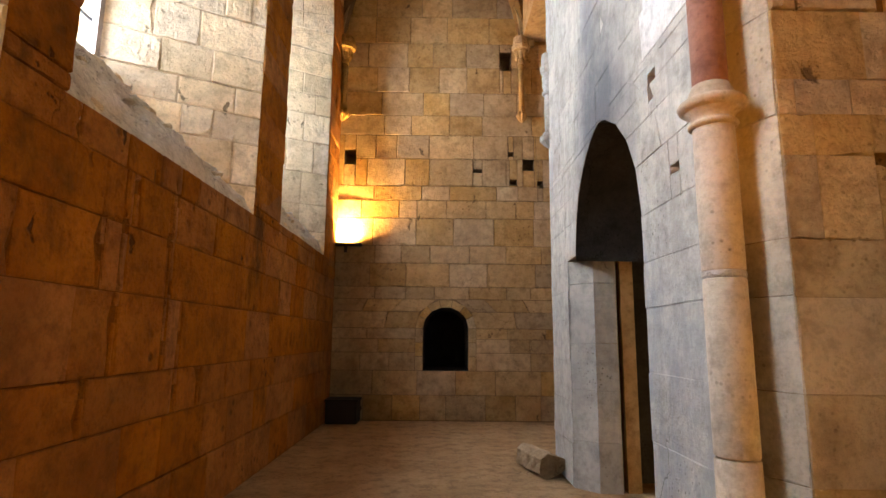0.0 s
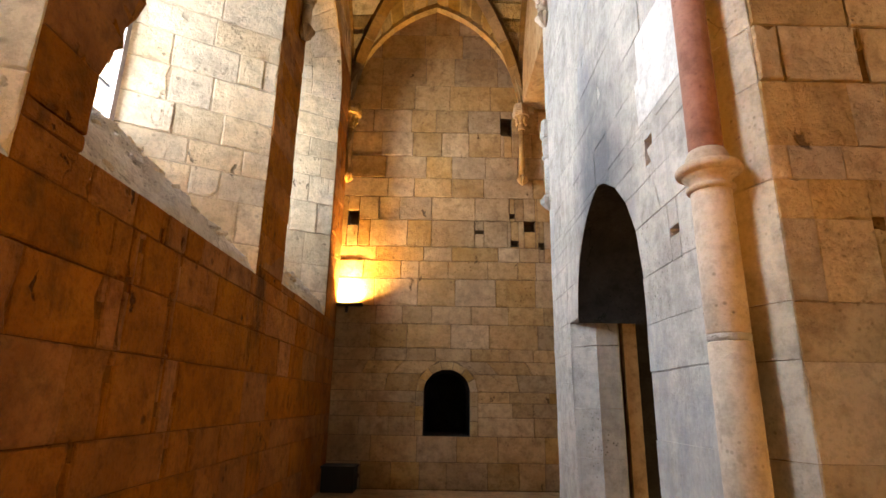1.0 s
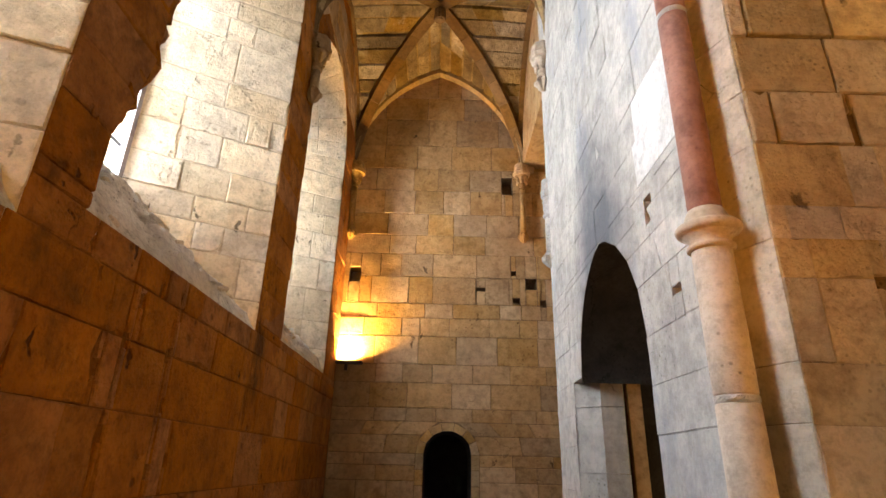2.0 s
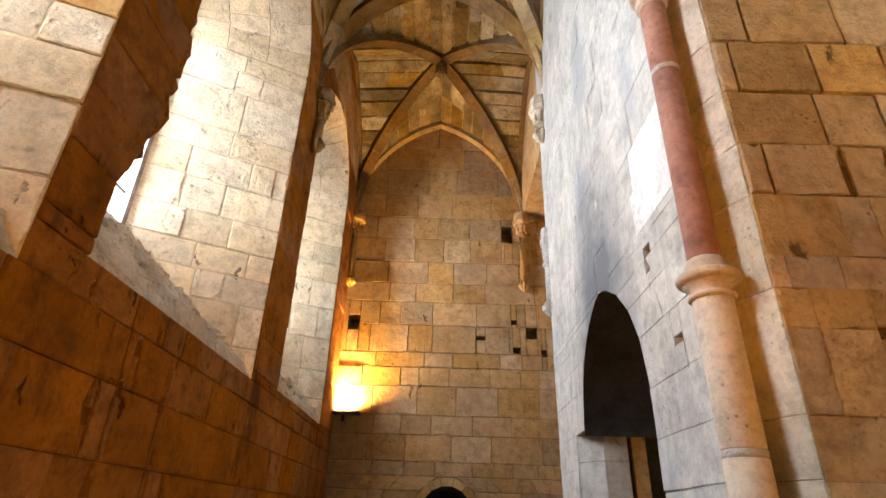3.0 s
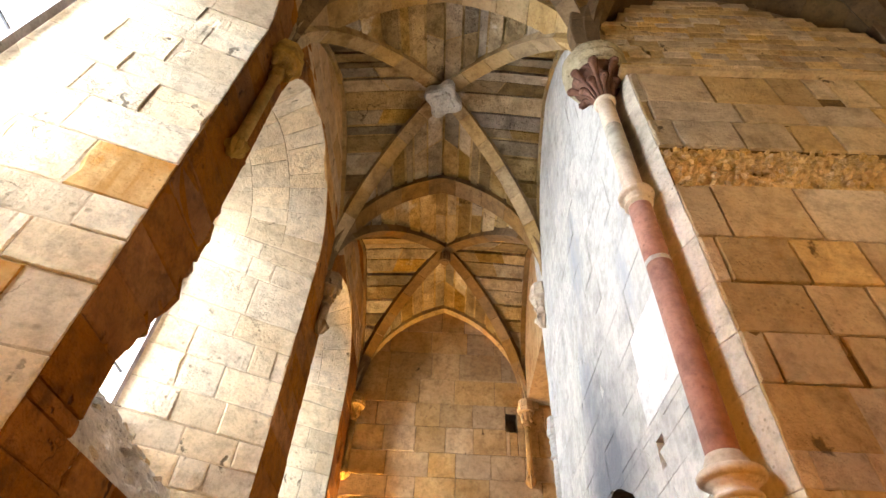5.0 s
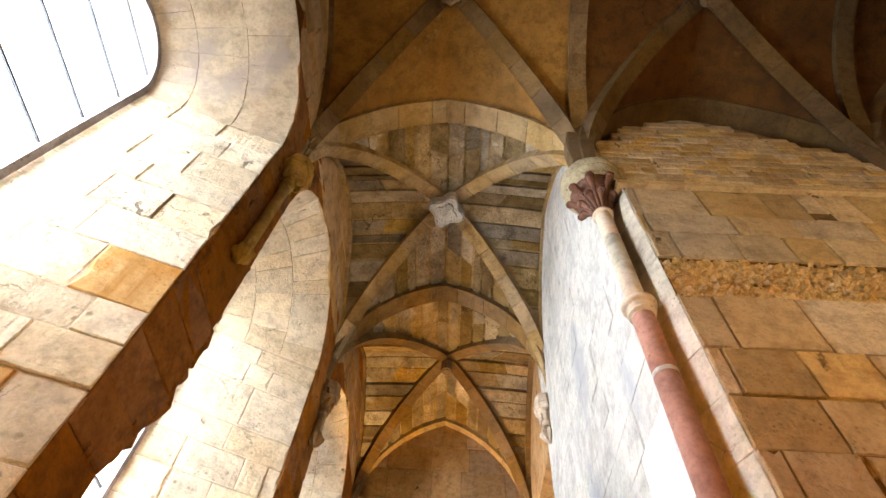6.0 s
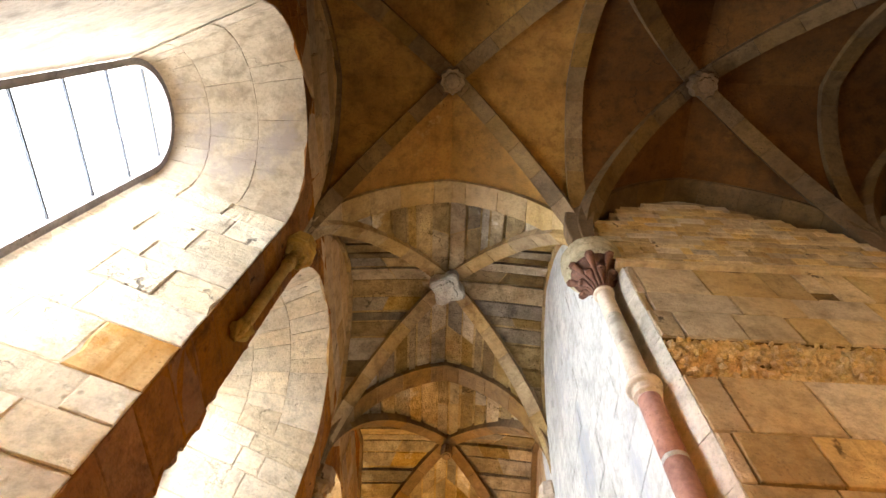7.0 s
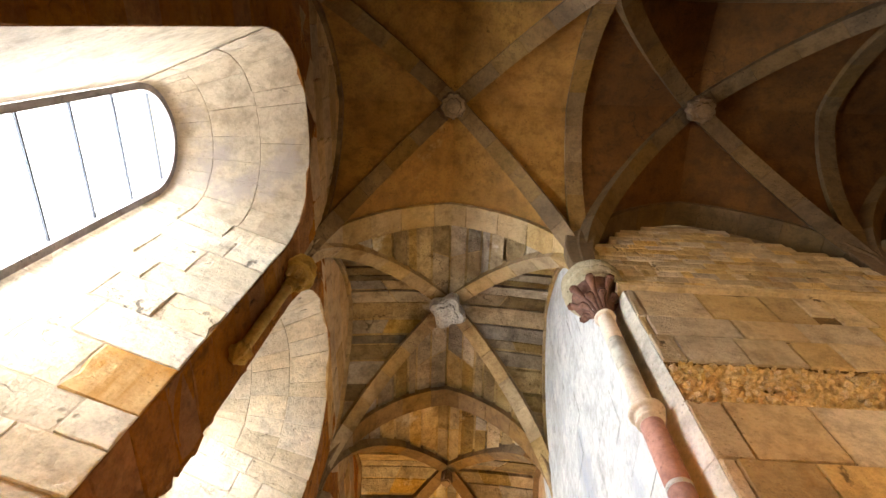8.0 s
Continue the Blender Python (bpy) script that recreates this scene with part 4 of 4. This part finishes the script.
# ---- column at the corner ----


def leafy(parent, r0, r1, z0, z1, n, material):
    """Two tiers of crockets round a capital's bell: a thin stalk that curls over into a knob."""
    for tier, (f1, reach) in enumerate(((0.55, 0.05), (0.97, 0.035))):
        for k in range(n):
            a = 2 * math.pi * (k + 0.5 * tier) / n
            verts, faces = [], []
            for i in range(9):
                t = i / 8
                up = min(t * 1.25, 1.0)
                z = z0 + (z1 - z0) * f1 * up - (0.035 * (t - 0.8) / 0.2 if t > 0.8 else 0.0)
                r = r0 + (r1 - r0) * (f1 * up) ** 1.8 + 0.01 + reach * t ** 3
                w = (0.016, 0.018, 0.018, 0.018, 0.022, 0.034, 0.05, 0.056, 0.028)[i]
                th = (0.014, 0.014, 0.016, 0.018, 0.02, 0.03, 0.044, 0.05, 0.024)[i]
                for q in range(6):
                    c, s = math.cos(math.pi * q / 3), math.sin(math.pi * q / 3)
                    verts.append(((r + th * s) * math.cos(a) - w * c * math.sin(a), (r + th * s) * math.sin(a) + w * c * math.cos(a), z))
            for i in range(8):
                for q in range(6):
                    p, p2 = i * 6 + q, i * 6 + (q + 1) % 6
                    faces.append((p, p2, p2 + 6, p + 6))
            faces += [tuple(reversed(range(6))), tuple(range(48, 54))]
            link("leaf", verts, faces, material, parent, True)


column = new("column")
tagged(column, "tall engaged column of pink and red stone with ring mouldings and a leafy capital", "column")
column.location = (1.545, 2.93, 0)
SHAFTS = (("lower_drum", 0.113, 0.112, 0.0, 1.0, COL_PALE), ("lower_drum", 0.112, 0.111, 1.006, 1.93, COL_PALE), ("lower_drum", 0.111, 0.11, 1.97, 2.86, COL_PALE),
          ("red_drum", 0.096, 0.096, 3.0, 4.53, COL_RED), ("red_drum", 0.096, 0.095, 4.57, 5.24, COL_RED),
          ("upper_drum", 0.088, 0.088, 5.4, 5.95, COL_PALE), ("upper_drum", 0.088, 0.088, 5.956, 6.45, COL_GREY), ("upper_drum", 0.088, 0.086, 6.456, 6.95, COL_PALE))
for nm, r0, r1, z0, z1, m in SHAFTS:
    v2, f2 = lathe([(r0 - 0.008, z0), (r0, z0 + 0.01), (r0, (z0 + z1) / 2), (r1, z1 - 0.01), (r1 - 0.008, z1)], 32)
    link(nm, v2, f2, m, column, True)
for r, z0, z1 in ((0.108, 1.925, 1.975), (0.094, 4.525, 4.575)):
    v2, f2 = lathe([(r - 0.01, z0), (r + 0.004, z0 + 0.012), (r + 0.003, z1 - 0.012), (r - 0.01, z1)], 32, wobble=0.012, sides=7)
    link("mortar_joint", v2, f2, MORTAR_PALE, column, True)


def torus_profile(r, z, fat, n=8):
    """Half a round moulding that stands out of a shaft."""
    return [(r + fat * math.sin(math.pi * k / n), z - fat * 0.8 * math.cos(math.pi * k / n)) for k in range(n + 1)]


v2, f2 = lathe([(0.1, 2.77)] + torus_profile(0.112, 2.80, 0.022) + [(0.112, 2.835), (0.12, 2.86), (0.145, 2.875)] + torus_profile(0.142, 2.915, 0.042) + [(0.13, 2.965), (0.118, 3.0), (0.1, 3.04)], 40)
link("ring", v2, f2, COL_PALE, column, True)
v2, f2 = lathe([(0.092, 5.18)] + torus_profile(0.1, 5.235, 0.022) + [(0.1, 5.27), (0.112, 5.3)] + torus_profile(0.115, 5.345, 0.04) + [(0.1, 5.4), (0.088, 5.43)], 32)
link("ring", v2, f2, COL_PALE, column, True)
v2, f2 = lathe([(0.085, 6.9), (0.108, 6.91), (0.118, 6.935), (0.108, 6.96), (0.09, 6.97)], 28)
capital = link("capital", v2, f2, COL_PALE, column, True)
v2, f2 = lathe([(0.075, 6.97), (0.075, 7.1), (0.08, 7.22), (0.105, 7.32), (0.17, 7.385), (0.29, 7.408)], 24)
link("bell", v2, f2, LEAF_RED, capital, True)
leafy(capital, 0.085, 0.285, 6.98, 7.42, 8, LEAF_RED)
v2, f2 = lathe([(0.24, 7.425), (0.285, 7.415)] + torus_profile(0.29, 7.44, 0.026) + [(0.285, 7.475), (0.305, 7.51)] + torus_profile(0.318, 7.56, 0.046) + [(0.312, 7.615), (0.335, 7.64), (0.365, 7.67), (0.37, 7.72), (0.345, 7.77), (0.28, 7.84), (0.2, 7.95)], 40, wobble=0.012, sides=8)
link("abacus", v2, f2, ABACUS, capital, True)

# ---- corbelled shafts ----


def corbel(x, y, z_cap, z_foot, material, label, r=0.07, big=1.0):
    """A short hanging shaft with a leafy capital above and a bud at its foot."""
    o = new("corbel_shaft")
    tagged(o, label, "corbel", "corbelled vault shafts")
    o.location = (x, y, 0)
    v2, f2 = lathe([(r, z_foot + 0.1), (r, (z_foot + z_cap) / 2), (r * 0.97, z_cap)], 18)
    link("shaft", v2, f2, material, o, True)
    v2, f2 = lathe([(0.015, z_foot - 0.1), (r * 0.9, z_foot - 0.06), (r * 1.6, z_foot + 0.01), (r * 1.65, z_foot + 0.07), (r * 1.2, z_foot + 0.11), (r, z_foot + 0.15)], 28, wobble=0.2, sides=7)
    link("bud", v2, f2, material, o)
    v2, f2 = lathe([(r, z_cap - 0.02), (r * 1.3, z_cap), (r * 1.35, z_cap + 0.03), (r * 1.1, z_cap + 0.05), (r * 1.25, z_cap + 0.16), (r * 2.2 * big, z_cap + 0.3), (r * 2.3 * big, z_cap + 0.31)], 16)
    cap = link("capital", v2, f2, material, o, True)
    for k in range(7):
        a = 2 * math.pi * k / 7
        rr = random.Random(k)
        v2, f2 = lathe([(0.012, 0.0), (0.034, 0.03), (0.03, 0.1), (0.042, 0.16), (0.01, 0.19)], 7, (r * 1.55 * big * math.cos(a), r * 1.55 * big * math.sin(a), z_cap + 0.1))
        link("leaf", v2, f2, material, cap)
    v2, f2 = lathe([(r * 2.2 * big, z_cap + 0.3), (r * 2.9 * big, z_cap + 0.32), (r * 3.0 * big, z_cap + 0.4), (r * 2.7 * big, z_cap + 0.43), (r * 2.4 * big, z_cap + 0.6)], 8)
    link("abacus", v2, f2, material, cap)
    return o


# two of the shafts wear the lamp's gold as stone colour
corbel(-2.05, 2.84, 7.12, 5.72, STONE_LAMPLIT, "brown stone hanging shaft with a bud foot on the pier", 0.06, 1.3)
corbel(-2.07, 6.85, 7.25, 6.75, STONE, "short brown hanging shaft between two windows", 0.07)
corbel(-2.08, 10.9, 7.38, 6.2, STONE_LAMPLIT, "hanging shaft with a leafy capital in the corner, painted lamplit yellow", 0.07, 1.1)
corbel(1.70, 10.9, 7.42, 6.2, STONE, "pale slender hanging shaft with a leafy capital on the end wall", 0.06, 1.1)
corbel(1.47, 6.93, 7.28, 7.12, COL_PALE, "pinkish ringed capital on a short corbel at the wall's end", 0.075, 0.9)
corbel(1.52, 7.22, 5.0, 4.3, STONE_PALE, "broken grey stub of a shaft on the wall's end", 0.075, 0.55)

# ---- floodlight ----
flood = new("floodlight")
tagged(flood, "small black floodlight fixed to the end wall, switched on", "floodlight")
v2, f2 = [], []
box(v2, f2, -2.12, -1.6, 10.8, 10.985, 3.42, 3.47)
link("housing", v2, f2, BLACK, flood)
v2, f2 = [], []
box(v2, f2, -2.08, -1.8, 10.86, 10.95, 3.474, 3.48)
link("lamp_glass", v2, f2, plain("hot lamp glass", (1.0, 0.75, 0.35), 0.3, 0.0, 60.0), flood)
v2, f2 = [], []
box(v2, f2, -1.96, -1.9, 10.96, 11.0, 3.3, 3.44)
link("bracket", v2, f2, BLACK, flood)
lamp = bpy.data.lights.new("floodlight_glow", "AREA")
lamp.shape, lamp.size, lamp.size_y, lamp.energy, lamp.color = "RECTANGLE", 0.3, 0.1, 620, (1.0, 0.58, 0.16)
lo = new("floodlight_glow", lamp)
lamp.spread = radians(145)
lo.matrix_world = look((-1.95, 10.88, 3.53), (-1.9, 11.1, 4.0))

# unseen warm floodlights added for the orange light; fixtures and places are invented


def added_flood(x, y, yaw, target, watts, cone, colour, label):
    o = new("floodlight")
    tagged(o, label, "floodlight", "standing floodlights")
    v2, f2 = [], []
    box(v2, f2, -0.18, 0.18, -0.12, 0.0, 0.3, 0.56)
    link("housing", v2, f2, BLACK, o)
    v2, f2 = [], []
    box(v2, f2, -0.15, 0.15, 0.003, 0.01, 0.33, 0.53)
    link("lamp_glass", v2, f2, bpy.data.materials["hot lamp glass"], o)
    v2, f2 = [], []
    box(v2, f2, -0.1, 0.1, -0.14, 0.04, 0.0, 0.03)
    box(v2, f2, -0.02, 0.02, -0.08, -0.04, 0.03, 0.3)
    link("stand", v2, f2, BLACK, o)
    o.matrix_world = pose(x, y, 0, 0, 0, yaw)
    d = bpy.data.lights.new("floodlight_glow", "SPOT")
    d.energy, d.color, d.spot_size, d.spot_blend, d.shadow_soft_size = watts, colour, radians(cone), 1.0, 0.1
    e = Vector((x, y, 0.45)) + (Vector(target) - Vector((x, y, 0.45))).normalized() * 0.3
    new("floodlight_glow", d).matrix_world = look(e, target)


added_flood(7.0, -3.0, 35, (3.0, 2.74, 7.2), 2400, 54, (1.0, 0.68, 0.3), "added unseen floodlight, turned up at the ashlar wall")
added_flood(-1.5, -3.5, -27, (1.74, 2.9, 3.7), 1250, 30, (1.0, 0.36, 0.03), "added unseen floodlight, turned to the corner column")
added_flood(4.8, -2.5, 51, (-2.1, 3.4, 2.1), 1350, 58, (1.0, 0.45, 0.06), "added unseen floodlight, turned to the window wall")

# added lamp for the orange strip on the inner jamb
added_flood(5.4, 3.7, 50, (2.1, 6.15, 1.4), 160, 70, (1.0, 0.45, 0.08), "added unseen floodlight in the room behind the door")

# ---- loose things on the floor ----
frag = new("carved_stone_fragment")
tagged(frag, "broken carved column stone lying on the floor by the door wall", "stone block")
rr = random.Random(17)
bm = bmesh.new()
secs = 9
ringv = []
for i in range(secs):
    t = i / (secs - 1)
    row = []
    for k in range(10):
        a = 2 * math.pi * k / 10
        r = 0.19 + 0.03 * math.cos(3 * a) + rr.uniform(-0.015, 0.015) - 0.05 * (t > 0.9)
        row.append(bm.verts.new((r * 1.15 * math.cos(a), t * 1.0 - 0.5 + rr.uniform(-0.02, 0.02), 0.17 + r * 0.9 * math.sin(a))))
    ringv.append(row)
for p, q in zip(ringv, ringv[1:]):
    for k in range(10):
        bm.faces.new((p[k], p[(k + 1) % 10], q[(k + 1) % 10], q[k]))
bm.faces.new(ringv[0])
bm.faces.new(list(reversed(ringv[-1])))
part("stone", bm, STONE_SOUTH, frag)
frag.matrix_world = pose(1.24, 7.05, -0.01, 0, 0, 14) @ Matrix.Diagonal((0.85, 0.8, 0.8, 1))
# plain black box for an unidentified dark shape
low_box = new("low_black_box")
tagged(low_box, "low black box on the floor in the far left corner", "box")
v2, f2 = [], []
box(v2, f2, -2.1, -1.52, 10.45, 10.95, 0.0, 0.4)
link("body", v2, f2, BLACK, low_box)
v2, f2 = [], []
box(v2, f2, -2.12, -1.5, 10.43, 10.96, 0.4, 0.44)
link("lid", v2, f2, BLACK, low_box)
